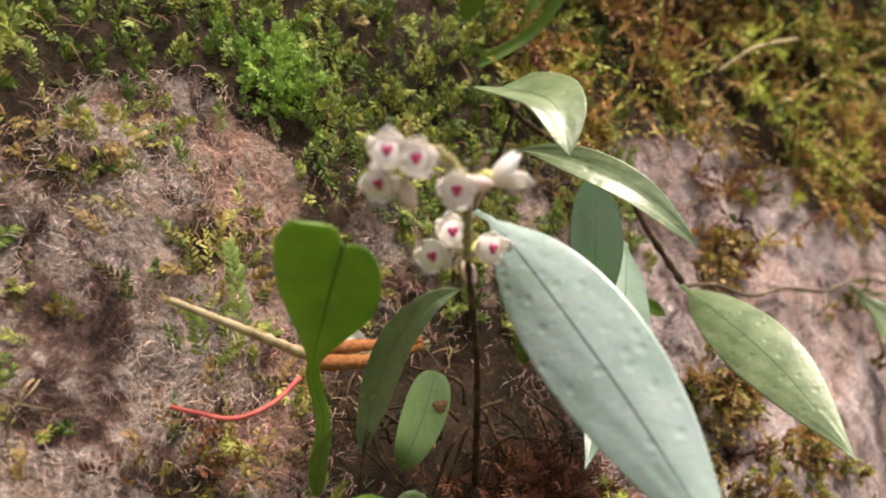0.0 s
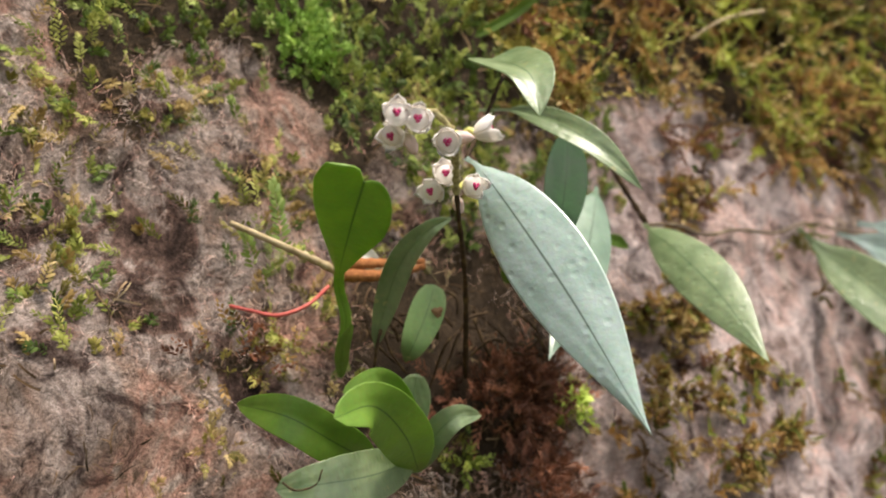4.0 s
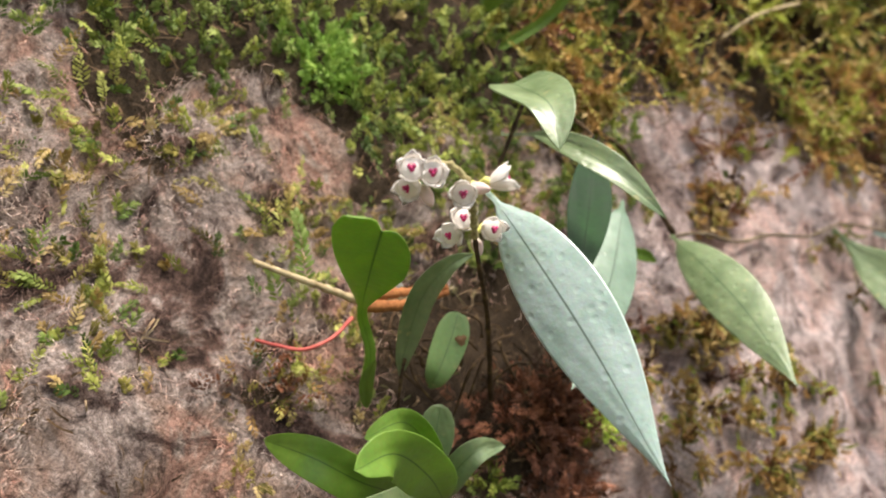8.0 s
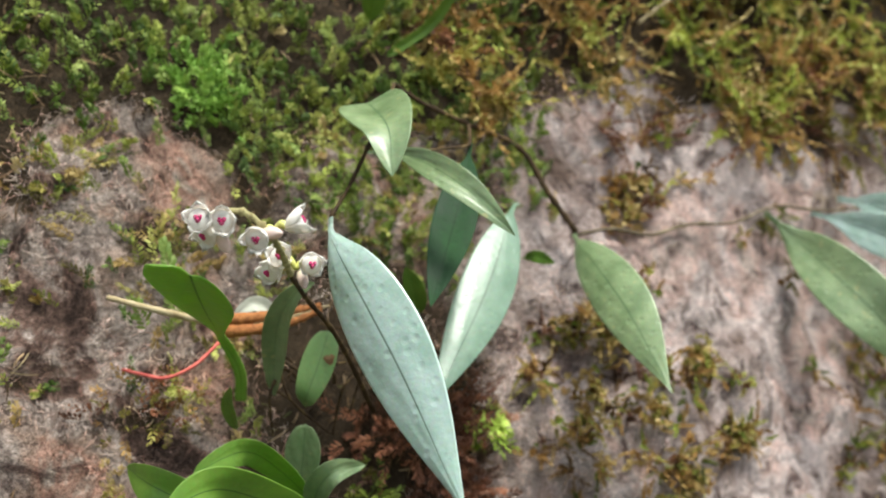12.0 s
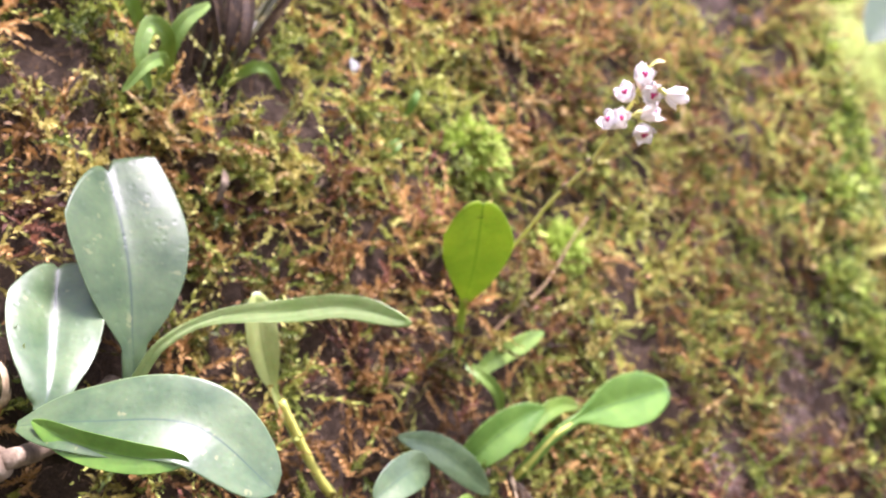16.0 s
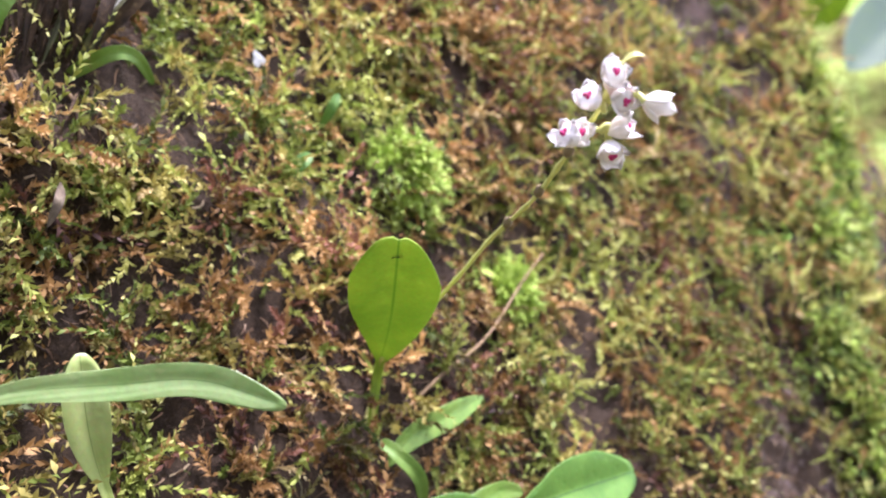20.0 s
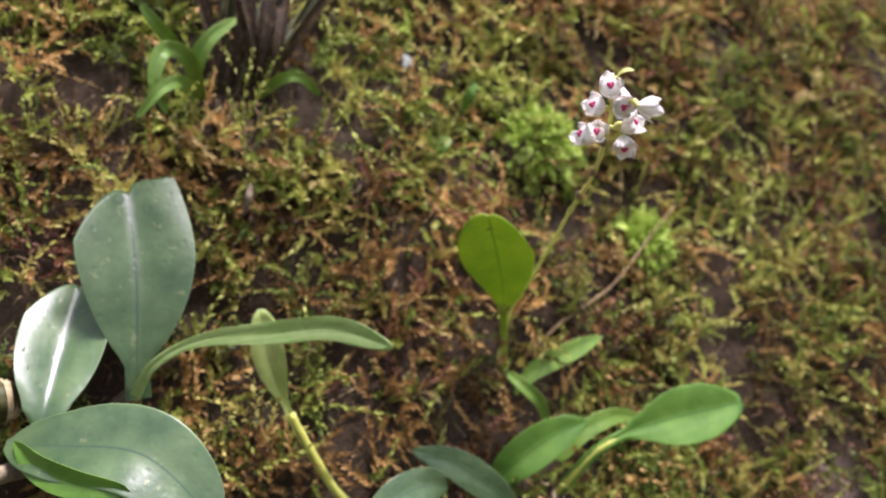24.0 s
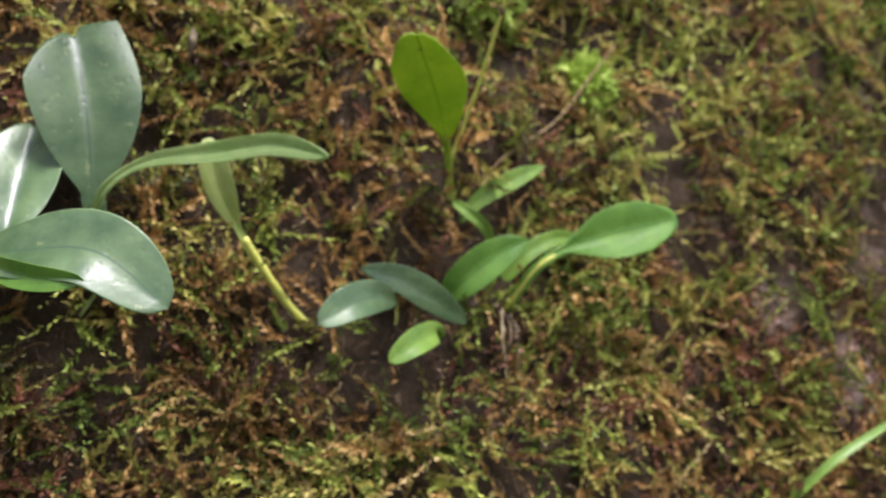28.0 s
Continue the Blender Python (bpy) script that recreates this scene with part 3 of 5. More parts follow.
leaf(creeping_orchid, "leaf", [(0.0678, 0.0334, 0.0181), (0.0530, 0.0420, 0.0230), (0.0400, 0.0490, 0.0240), (0.0254, 0.0531, 0.0233)], 0.0117, (-0.32, -0.13, 0.94), OVATE, fold=8, blade=LEAF_SHEEN)
leaf(creeping_orchid, "leaf", [(0.0400, 0.0410, 0.0200), (0.0300, 0.0410, 0.0280), (0.0180, 0.0370, 0.0340), (0.0060, 0.0298, 0.0350)], 0.0133, (-0.26, -0.10, 0.96), OVAL, fold=14, blade=LEAF_SHEEN)
leaf(creeping_orchid, "leaf", [(0.0560, 0.0290, 0.0140), (0.0528, 0.0288, 0.0230), (0.0415, 0.0236, 0.0300), (0.0318, 0.0170, 0.0300)], 0.0102, (-0.33, -0.17, 0.93), OVAL, fold=14, blade=LEAF_FRESH)
leaf(tuft_plant, "leaf", [(-0.0506, 0.1843, 0.0040), (-0.0587, 0.1767, 0.0300), (-0.0660, 0.1697, 0.0360), (-0.0731, 0.1590, 0.0320)], 0.0051, (0.01, -0.49, 0.87), STRAP, fold=14, blade=LEAF_FRESH)
leaf(tuft_plant, "leaf", [(-0.0497, 0.1851, 0.0050), (-0.0546, 0.1868, 0.0220), (-0.0512, 0.1959, 0.0300), (-0.0416, 0.2072, 0.0300)], 0.0063, (-0.04, -0.54, 0.84), STRAP, fold=14, blade=LEAF_FRESH)
leaf(tuft_plant, "leaf", [(-0.0293, 0.1904, 0.0040), (-0.0217, 0.1915, 0.0200), (-0.0141, 0.1929, 0.0200), (-0.0054, 0.1912, 0.0120)], 0.0045, (-0.13, -0.51, 0.85), STRAP, fold=14, blade=LEAF_FRESH)
leaf(tuft_plant, "leaf", [(-0.0520, 0.1832, 0.0100), (-0.0574, 0.1863, 0.0300), (-0.0662, 0.1837, 0.0380), (-0.0685, 0.1727, 0.0360), (-0.0631, 0.1634, 0.0300)], 0.0060, (0.00, -0.50, 0.86), STRAP, fold=14, blade=LEAF_FRESH)
leaf(tuft_plant, "leaf", [(-0.0594, 0.2019, 0.0100), (-0.0680, 0.2006, 0.0250), (-0.0753, 0.2054, 0.0300)], 0.0054, (0.03, -0.55, 0.83), STRAP, fold=14, blade=LEAF_FRESH)
leaf(tuft_plant, "leaf", [(-0.0261, 0.1935, 0.0040), (-0.0214, 0.2061, 0.0150), (-0.0159, 0.2172, 0.0200)], 0.0036, (-0.12, -0.55, 0.83), STRAP, fold=14, blade=LEAF_FRESH)


def wood(name, stops, scale=300, rough=0.8):
    m, n, l, b = material(name, rough, 0.25)
    geo = n.new("ShaderNodeNewGeometry")
    g = noise_node(n, l, geo.outputs["Position"], scale, 5, 0.65)
    l.new(ramp(n, l, g.outputs[0], stops).outputs[0], b.inputs["Base Color"])
    bump(n, l, g.outputs[0], 0.6, 0.0008, b)
    return m


TWIG = wood("twig_straw", [(0.3, (0.28, 0.20, 0.10)), (0.7, (0.55, 0.45, 0.28))])
RUST = wood("capsule_rust", [(0.3, (0.18, 0.06, 0.02)), (0.7, (0.45, 0.18, 0.06))], 700)
RED = wood("stalk_red", [(0.3, (0.42, 0.07, 0.06)), (0.7, (0.62, 0.16, 0.13))], 200, 0.5)
PAPER = wood("husk_white", [(0.3, (0.34, 0.35, 0.28)), (0.7, (0.58, 0.58, 0.50))], 120)
BROWN = wood("sheath_brown", [(0.3, (0.016, 0.010, 0.006)), (0.55, (0.065, 0.038, 0.017)), (0.75, (0.22, 0.15, 0.06))], 260)
RHIZOME = wood("rhizome_grey", [(0.3, (0.05, 0.035, 0.022)), (0.55, (0.16, 0.12, 0.075)), (0.75, (0.36, 0.30, 0.20))], 150)
BULB = wood("bulb_green", [(0.3, (0.022, 0.024, 0.007)), (0.55, (0.06, 0.06, 0.018)), (0.75, (0.17, 0.14, 0.05))], 120, 0.5)
ROOT = wood("root_grey", [(0.3, (0.30, 0.26, 0.18)), (0.7, (0.52, 0.48, 0.38))], 400)

SHEATH = wood("sheath_dark", [(0.3, (0.012, 0.008, 0.005)), (0.55, (0.042, 0.025, 0.012)), (0.78, (0.15, 0.095, 0.04))], 300)
KNOB = wood("branch_beige", [(0.3, (0.16, 0.12, 0.05)), (0.7, (0.50, 0.45, 0.22))], 900)

# ---- flowers
def petal_material(name, light, base, glow):
    m, n, l, b = material(name, 0.5, 0.4)
    uv = n.new("ShaderNodeUVMap")
    geo = n.new("ShaderNodeNewGeometry")
    sep = n.new("ShaderNodeSeparateXYZ")
    l.new(uv.outputs[0], sep.inputs[0])
    tone = ramp(n, l, sep.outputs[1], [(0.0, base), (0.45, light), (1.0, light)]).outputs[0]
    fine = noise_node(n, l, geo.outputs["Position"], 1500, 2)
    col = mixed(n, l, 0.12, tone, fine.outputs["Color"], "OVERLAY")
    l.new(col, b.inputs["Base Color"])
    bump(n, l, fine.outputs[0], 0.2, 0.0003, b)
    tr = n.new("ShaderNodeBsdfTranslucent")
    l.new(col, tr.inputs[0])
    mx = n.new("ShaderNodeMixShader")
    mx.inputs[0].default_value = glow
    l.new(b.outputs[0], mx.inputs[1])
    l.new(tr.outputs[0], mx.inputs[2])
    l.new(mx.outputs[0], n["Material Output"].inputs[0])
    return m


PETAL = petal_material("petal_white", (1.0, 0.965, 0.93), (0.97, 0.92, 0.80), 0.42)
BUD = petal_material("bud_cream", (0.78, 0.60, 0.55), (0.62, 0.58, 0.36), 0.2)
LIP = petal_material("lip_magenta", (0.55, 0.03, 0.16), (0.50, 0.03, 0.15), 0.1)
STALK = leaf_material("stalk_yellowgreen", (0.50, 0.50, 0.14), (0.38, 0.38, 0.10), (0.34, 0.34, 0.10), 0.5, 0.1)

PETIOLE = leaf_material("petiole_green", (0.36, 0.36, 0.055), (0.25, 0.28, 0.04), (0.2, 0.27, 0.05), 0.45, 0.1)


def lathe(bm, centre, axis, profile, seg, lobes=0, deep=0.0, squash=1.0):
    """A turned body round an axis: profile rows of (along, radius); lobes cut its last third."""
    axis = axis.normalized()
    x = axis.cross(Vector((0.2, 0.1, 0.97))).normalized()
    y = axis.cross(x)
    uvl = bm.loops.layers.uv.verify()
    rings, top = [], len(profile) - 1
    where = {}
    for i, (d, r) in enumerate(profile):
        ring = []
        for k in range(seg):
            a = 2 * math.pi * k / seg
            cut = 0.0
            f = 1.0
            if lobes and i > top * 0.5:
                f = abs(math.cos(lobes * a / 2)) ** 0.55
                cut = deep * (1 - f) * (i / top - 0.5) * 2
            v = bm.verts.new(centre + axis * (d - cut) + (x * math.cos(a) + y * math.sin(a) * squash) * r * (0.86 + 0.14 * f))
            where[v] = (k / seg, i / top)
            ring.append(v)
        rings.append(ring)
    for p, q in zip(rings, rings[1:]):
        for k in range(seg):
            f = bm.faces.new([p[k], p[(k + 1) % seg], q[(k + 1) % seg], q[k]])
            for lp in f.loops:
                lp[uvl].uv = where[lp.vert]
    bm.faces.new(rings[0][::-1])
    return rings


def flower(parent, at, facing, size, foot=None):
    """A small orchid flower: five overlapping tepals with rounded, frayed, outward lobes round an open cup, a marked lip, and a stalk."""
    rnd = random.Random(round(at[0] * 1e6))
    c = W(*at)
    d = (AU * facing[0] + AV * facing[1] + AN * facing[2]).normalized()
    r = size * 0.5
    x = d.cross(AV).normalized()
    y = x.cross(d).normalized()
    bm = bmesh.new()
    uvl = bm.loops.layers.uv.verify()
    for k in range(5):
        a0 = 2 * math.pi * (k + 0.25) / 5 + rnd.uniform(-0.22, 0.22)
        flare = rnd.uniform(0.15, 0.75)
        long = rnd.uniform(0.78, 1.12)
        layer = 0.05 * (k % 2)
        ph = rnd.random() * 6
        sheets, where = [], {}
        for skin in (0.0, -0.06):
            rows = []
            for i in range(10):
                s = i / 9
                rad = 0.12 + 0.66 * math.sin(min(1.0, s * 1.45) * math.pi / 2) + flare * max(0.0, s - 0.5) ** 1.2 + layer + skin
                out = -1.20 + 1.75 * s * long - 0.35 * flare * max(0.0, s - 0.6)
                span = 0.74 * (1 - s ** 5) ** 0.55 + 0.02
                row = []
                for j in range(9):
                    q = 2 * j / 8 - 1
                    a = a0 + q * span
                    fray = 0.07 * s * s * math.sin(9 * q + ph) + 0.05 * s * math.sin(17 * q + 2 * ph)
                    rr = rad * (1 - 0.10 * abs(q) * s + 0.6 * fray)
                    v = bm.verts.new(c + d * ((out + fray * 1.4 - 0.10 * q * q * s) * r) + (x * math.cos(a) + y * math.sin(a)) * rr * r)
                    where[v] = (j / 8, s)
                    row.append(v)
                rows.append(row)
            sheets.append(rows)
        made = []
        for rows in sheets:
            for i in range(9):
                for j in range(8):
                    made.append(bm.faces.new([rows[i][j], rows[i][j + 1], rows[i + 1][j + 1], rows[i + 1][j]]))
        o, n_ = sheets
        for i in range(9):
            made.append(bm.faces.new([o[i][0], o[i + 1][0], n_[i + 1][0], n_[i][0]]))
            made.append(bm.faces.new([o[i + 1][8], o[i][8], n_[i][8], n_[i + 1][8]]))
        for j in range(8):
            made.append(bm.faces.new([o[9][j], o[9][j + 1], n_[9][j + 1], n_[9][j]]))
        for f in made:
            for lp in f.loops:
                lp[uvl].uv = where[lp.vert]
    lathe(bm, c - d * 0.30 * r, d, [(-0.5 * r, 0.3 * r), (-0.1 * r, 0.66 * r), (0.22 * r, 0.72 * r), (0.36 * r, 0.60 * r), (0.46 * r, 0.30 * r), (0.44 * r, 0.04 * r)], 16)
    bmesh.ops.recalc_face_normals(bm, faces=bm.faces)
    body = part("flower", bm, PETAL, parent, "white cup-shaped flower with frayed rounded lobes")
    bm = bmesh.new()
    for ang, s, far in ((math.pi, 1.0, 0.08), (0.95, 0.85, 0.17), (-0.95, 0.85, 0.17)):
        off = (y * math.cos(ang) + x * math.sin(ang)) * r * far
        lathe(bm, c + d * r * (0.16 + 0.05 * s) + off, d, [(-0.14 * r * s, 0.08 * r), (-0.05 * r, 0.155 * r * s), (0.04 * r, 0.13 * r * s), (0.11 * r * s, 0.05 * r)], 12, squash=1.25)
    part("lip", bm, LIP, body, "magenta lip marking")
    if foot:
        a = Vector(at) - Vector(facing).normalized() * size * 0.5
        mid = (a + Vector(foot)) / 2 + Vector((0, 0.001, 0.001))
        tube(body, "pedicel", [foot, tuple(mid), tuple(a)], size * 0.09, size * 0.13, STALK, n=8, sides=6)
    return body


def bud(parent, at, facing, size):
    d = (AU * facing[0] + AV * facing[1] + AN * facing[2]).normalized()
    bm = bmesh.new()
    lathe(bm, W(*at), d, [(size * a, size * b) for a, b in ((-0.7, 0.12), (-0.55, 0.26), (-0.2, 0.38), (0.2, 0.36), (0.5, 0.24), (0.68, 0.08), (0.72, 0.01))], 14, 3, size * 0.1)
    return part("flower_bud", bm, BUD, parent, "cream pink closed bud")


DRY = material("dry_bract", 0.8, 0.2)[0]
DRY.node_tree.nodes["Principled BSDF"].inputs["Base Color"].default_value = (0.22, 0.17, 0.09, 1)
tube(heart_orchid, "flower_stalk", [(-0.1760, -0.2018, 0.003), (-0.1975, -0.1842, 0.0390), (-0.2140, -0.1752, 0.0630), (-0.2185, -0.1718, 0.0695)], 0.0008, 0.0005, BROWN, "thin dark jointed flower stalk", n=30, knots=0.5)
tube(heart_orchid, "flower_branch", [(-0.2185, -0.1718, 0.0695), (-0.2230, -0.1672, 0.0770), (-0.2275, -0.1645, 0.0835), (-0.2330, -0.1610, 0.0850), (-0.2390, -0.1614, 0.0835)], 0.0007, 0.0006, KNOB, "knobbly beige flower branch", n=30, knots=0.9)
HUB, FORK, LOW = (-0.2380, -0.1622, 0.0800), (-0.2255, -0.1645, 0.0830), (-0.2170, -0.1700, 0.0680)
for at, facing, foot in (
    ((-0.2423, -0.1630, 0.0849), (-0.45, -0.1, 0.85), HUB), ((-0.2374, -0.1633, 0.0850), (-0.30, -0.30, 0.85), HUB),
    ((-0.2400, -0.1648, 0.0780), (-0.70, -0.60, 0.35), HUB), ((-0.2300, -0.1672, 0.0848), (-0.45, -0.5, 0.75), FORK),
    ((-0.2204, -0.1631, 0.0870), (0.75, 0.30, 0.40), FORK), ((-0.2212, -0.1672, 0.0695), (-0.45, 0.0, 0.85), LOW),
    ((-0.2230, -0.1704, 0.0655), (-0.75, -0.5, 0.35), LOW), ((-0.2135, -0.1693, 0.0700), (0.0, -0.35, 0.85), LOW)):
    flower(heart_orchid, at, facing, 0.0070, foot)
for at, facing in (((-0.2362, -0.1668, 0.0798), (0.3, -0.9, 0.2)), ((-0.2266, -0.1658, 0.0858), (0.6, -0.2, 0.6)), ((-0.2140, -0.1716, 0.0630), (0.1, -0.9, 0.3))):
    bud(heart_orchid, at, facing, 0.0038)

tube(round_orchid, "flower_stalk", [(0.0695, 0.0867, 0.002), (0.0734, 0.1083, 0.010), (0.0728, 0.1130, 0.022), (0.0705, 0.1185, 0.042), (0.0666, 0.1217, 0.062), (0.0631, 0.1250, 0.080), (0.0572, 0.1250, 0.102), (0.0510, 0.1260, 0.118), (0.0437, 0.1261, 0.134), (0.0385, 0.1262, 0.143), (0.0355, 0.1285, 0.150)], 0.00065, 0.0005, STALK, "thin yellow-green jointed flower stalk", n=44, knots=0.5)
for at in ((0.0610, 0.1250, 0.088), (0.0560, 0.1252, 0.105), (0.0490, 0.1261, 0.122)):
    bm = bmesh.new()
    lathe(bm, W(*at), AN * 0.8 - AU * 0.5, [(-0.0016, 0.0008), (0, 0.0013), (0.002, 0.0012), (0.003, 0.0004)], 8)
    part("bract", bm, DRY, round_orchid, "dry brown joint bract")
for at, facing, foot in (
    ((0.0342, 0.1264, 0.1490), (-0.35, -0.25, 0.85), (0.0405, 0.1255, 0.1415)), ((0.0335, 0.1245, 0.1419), (-0.85, 0.05, 0.45), (0.0405, 0.1240, 0.140)),
    ((0.0453, 0.1213, 0.1503), (0.9, -0.1, 0.25), (0.0400, 0.1240, 0.1450)), ((0.0385, 0.1214, 0.1345), (-0.25, -0.25, 0.85), (0.0435, 0.1225, 0.136)),
    ((0.0345, 0.1205, 0.1335), (-0.95, 0.15, 0.1), (0.0410, 0.1215, 0.134)), ((0.0463, 0.1222, 0.1406), (0.35, 0.05, 0.85), (0.0430, 0.1225, 0.136)),
    ((0.0458, 0.1172, 0.1359), (-0.10, -0.98, 0.15), (0.0435, 0.1222, 0.136)), ((0.0395, 0.1228, 0.1462), (-0.1, -0.75, 0.6), (0.0400, 0.1250, 0.1440))):
    flower(round_orchid, at, facing, 0.0070, foot)
bud(round_orchid, (0.0395, 0.1262, 0.1455), (0.3, -0.8, 0.4), 0.006)
leaf(round_orchid, "dry_bract", [(0.0355, 0.1285, 0.150), (0.0365, 0.1292, 0.1525), (0.0385, 0.1288, 0.1540)], 0.0022, (-0.5, 0.5, 0.7), OVATE, blade=STALK, label="withered yellow bract")


# ---- mosses: many small leafy shoots, made as arrays
def soft_noise(u, v, scale, seed):
    """Smooth random field in 0..1 over arrays of u and v."""
    g = np.random.RandomState(seed).rand(256, 256)
    a, b = u * scale + 100.3, v * scale + 100.7
    i, j = np.floor(a).astype(int), np.floor(b).astype(int)
    x, y = a - i, b - j
    x, y = x * x * (3 - 2 * x), y * y * (3 - 2 * y)
    i, j, i1, j1 = i % 256, j % 256, (i + 1) % 256, (j + 1) % 256
    return (g[i, j] * (1 - x) + g[i1, j] * x) * (1 - y) + (g[i, j1] * (1 - x) + g[i1, j1] * x) * y


def relief_at(u, v):
    return np.array([bark_relief(a, b) for a, b in zip(u, v)])


def unit(a):
    return a / np.maximum(np.linalg.norm(a, axis=-1, keepdims=True), 1e-9)


AXES = np.array([AU, AV, AN])


def stuff_mesh(name, verts, faces, index, tones, mats, label, category, kind="stuff"):
    me = bpy.data.meshes.new(name)
    nv, (nf, k) = len(verts), faces.shape
    me.vertices.add(nv)
    me.vertices.foreach_set("co", (verts @ AXES + np.array(O)).astype(np.float32).ravel())
    me.loops.add(nf * k)
    me.loops.foreach_set("vertex_index", faces.astype(np.int32).ravel())
    me.polygons.add(nf)
    me.polygons.foreach_set("loop_start", np.arange(0, nf * k, k, dtype=np.int32))
    me.polygons.foreach_set("loop_total", np.full(nf, k, dtype=np.int32))
    me.polygons.foreach_set("material_index", index.astype(np.int32))
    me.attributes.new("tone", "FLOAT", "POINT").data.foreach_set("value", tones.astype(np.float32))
    me.update(calc_edges=True)
    me.validate()
    for m in mats:
        me.materials.append(m)
    return tagged(new(name, me), label, category, kind=kind)


def strands(rng, base, way, length, count, size, wide, mat, face=0.5, bend=0.6, small=False, tone=None, loose=0.26, whorl=False):
    """Moss strands: bent axes with overlapping round leaflets in two ranks. Returns vertices, faces, material numbers and a tone for each strand."""
    n = len(base)
    way = unit(way)
    out = unit(np.stack([rng.normal(0, face, n), rng.normal(-0.1, face, n), np.ones(n)], 1))
    turn = rng.normal(0, bend, (n, 3)) * np.array([1, 1, 0.5]) + np.array([0, -0.25, -0.2])
    phase = rng.rand(n) * 6.283
    own = 0.12 + 0.76 * rng.rand(n) if tone is None else np.clip(tone + rng.normal(0, 0.16, n), 0.02, 0.98)
    V, M, T = [], [], []
    for i in range(count):
        f = (i + 0.5) / count
        p = base + way * (length * f)[:, None] + turn * (length * f * f * 0.6)[:, None]
        t = unit(way + turn * 1.2 * f)
        s = unit(np.cross(t, out))
        nn = np.cross(s, t)
        sgn = 1 if i % 2 else -1
        d = unit(t * (0.5 + 0.5 * f) + s * sgn * (0.95 - 0.6 * f) + nn * rng.normal(0.05, loose, (n, 1)))
        if whorl:
            a = i * 2.4 + phase
            o = s * np.cos(a)[:, None] + nn * np.sin(a)[:, None]
            d = unit(t * (0.70 + 0.6 * f) + o * (0.62 - 0.25 * f) + rng.normal(0, loose, (n, 3)))
            nn = unit(np.cross(d, np.cross(o, d)) * -1 + 0.2 * t)
        r = unit(np.cross(d, nn + rng.normal(0, loose, (n, 3))))
        up = np.cross(r, d)
        ll = (size * (0.55 + 0.6 * math.sin(math.pi * min(1.0, 0.12 + 0.9 * f)) ** 0.6) * (0.75 + 0.5 * rng.rand(n)))[:, None]
        ww = ll * wide * (0.85 + 0.3 * rng.rand(n))[:, None]
        cv = rng.normal(0.18, 0.6 * loose, (n, 1))
        q = np.stack([p, p + d * ll * 0.3 + r * ww * 0.46 + up * ll * 0.06, p + d * ll * 0.74 + r * ww * 0.42 - up * ll * cv * 0.4, p + d * ll - up * ll * cv,
                      p + d * ll * 0.74 - r * ww * 0.42 - up * ll * cv * 0.4, p + d * ll * 0.3 - r * ww * 0.46 + up * ll * 0.06], 1)
        if small:
            q = np.stack([p, p + d * ll * 0.5 + r * ww * 0.5 + up * ll * 0.06, p + d * ll - up * ll * cv, p + d * ll * 0.5 - r * ww * 0.5 + up * ll * 0.06], 1)
        V.append(q.reshape(-1, 3))
        M.append(np.repeat(mat, 2 if small else 4))
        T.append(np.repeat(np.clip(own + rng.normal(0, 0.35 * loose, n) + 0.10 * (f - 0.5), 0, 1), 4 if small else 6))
    verts = np.concatenate(V)
    if small:
        k = np.arange(len(verts) // 4)[:, None] * 4
        return verts, np.stack([k + [0, 1, 3], k + [1, 2, 3]], 1).reshape(-1, 3), np.concatenate(M), np.concatenate(T)
    k = np.arange(len(verts) // 6)[:, None] * 6
    faces = np.stack([k + [0, 1, 5], k + [1, 2, 5], k + [2, 4, 5], k + [2, 3, 4]], 1).reshape(-1, 3)
    return verts, faces, np.concatenate(M), np.concatenate(T)


def moss_material(name, stops, rough=0.6, glow=0.25):
    m, n, l, b = material(name, rough, 0.3)
    geo = n.new("ShaderNodeNewGeometry")
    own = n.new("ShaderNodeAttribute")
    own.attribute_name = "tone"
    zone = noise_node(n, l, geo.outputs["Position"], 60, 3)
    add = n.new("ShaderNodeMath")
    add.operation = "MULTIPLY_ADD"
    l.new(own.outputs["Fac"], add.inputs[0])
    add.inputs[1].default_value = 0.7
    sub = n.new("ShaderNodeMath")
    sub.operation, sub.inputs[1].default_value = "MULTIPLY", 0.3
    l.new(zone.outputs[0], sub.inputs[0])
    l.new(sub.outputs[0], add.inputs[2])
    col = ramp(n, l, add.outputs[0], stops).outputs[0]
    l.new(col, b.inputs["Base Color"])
    tr = n.new("ShaderNodeBsdfTranslucent")
    l.new(col, tr.inputs[0])
    mx = n.new("ShaderNodeMixShader")
    mx.inputs[0].default_value = glow
    l.new(b.outputs[0], mx.inputs[1])
    l.new(tr.outputs[0], mx.inputs[2])
    l.new(mx.outputs[0], n["Material Output"].inputs[0])
    return m


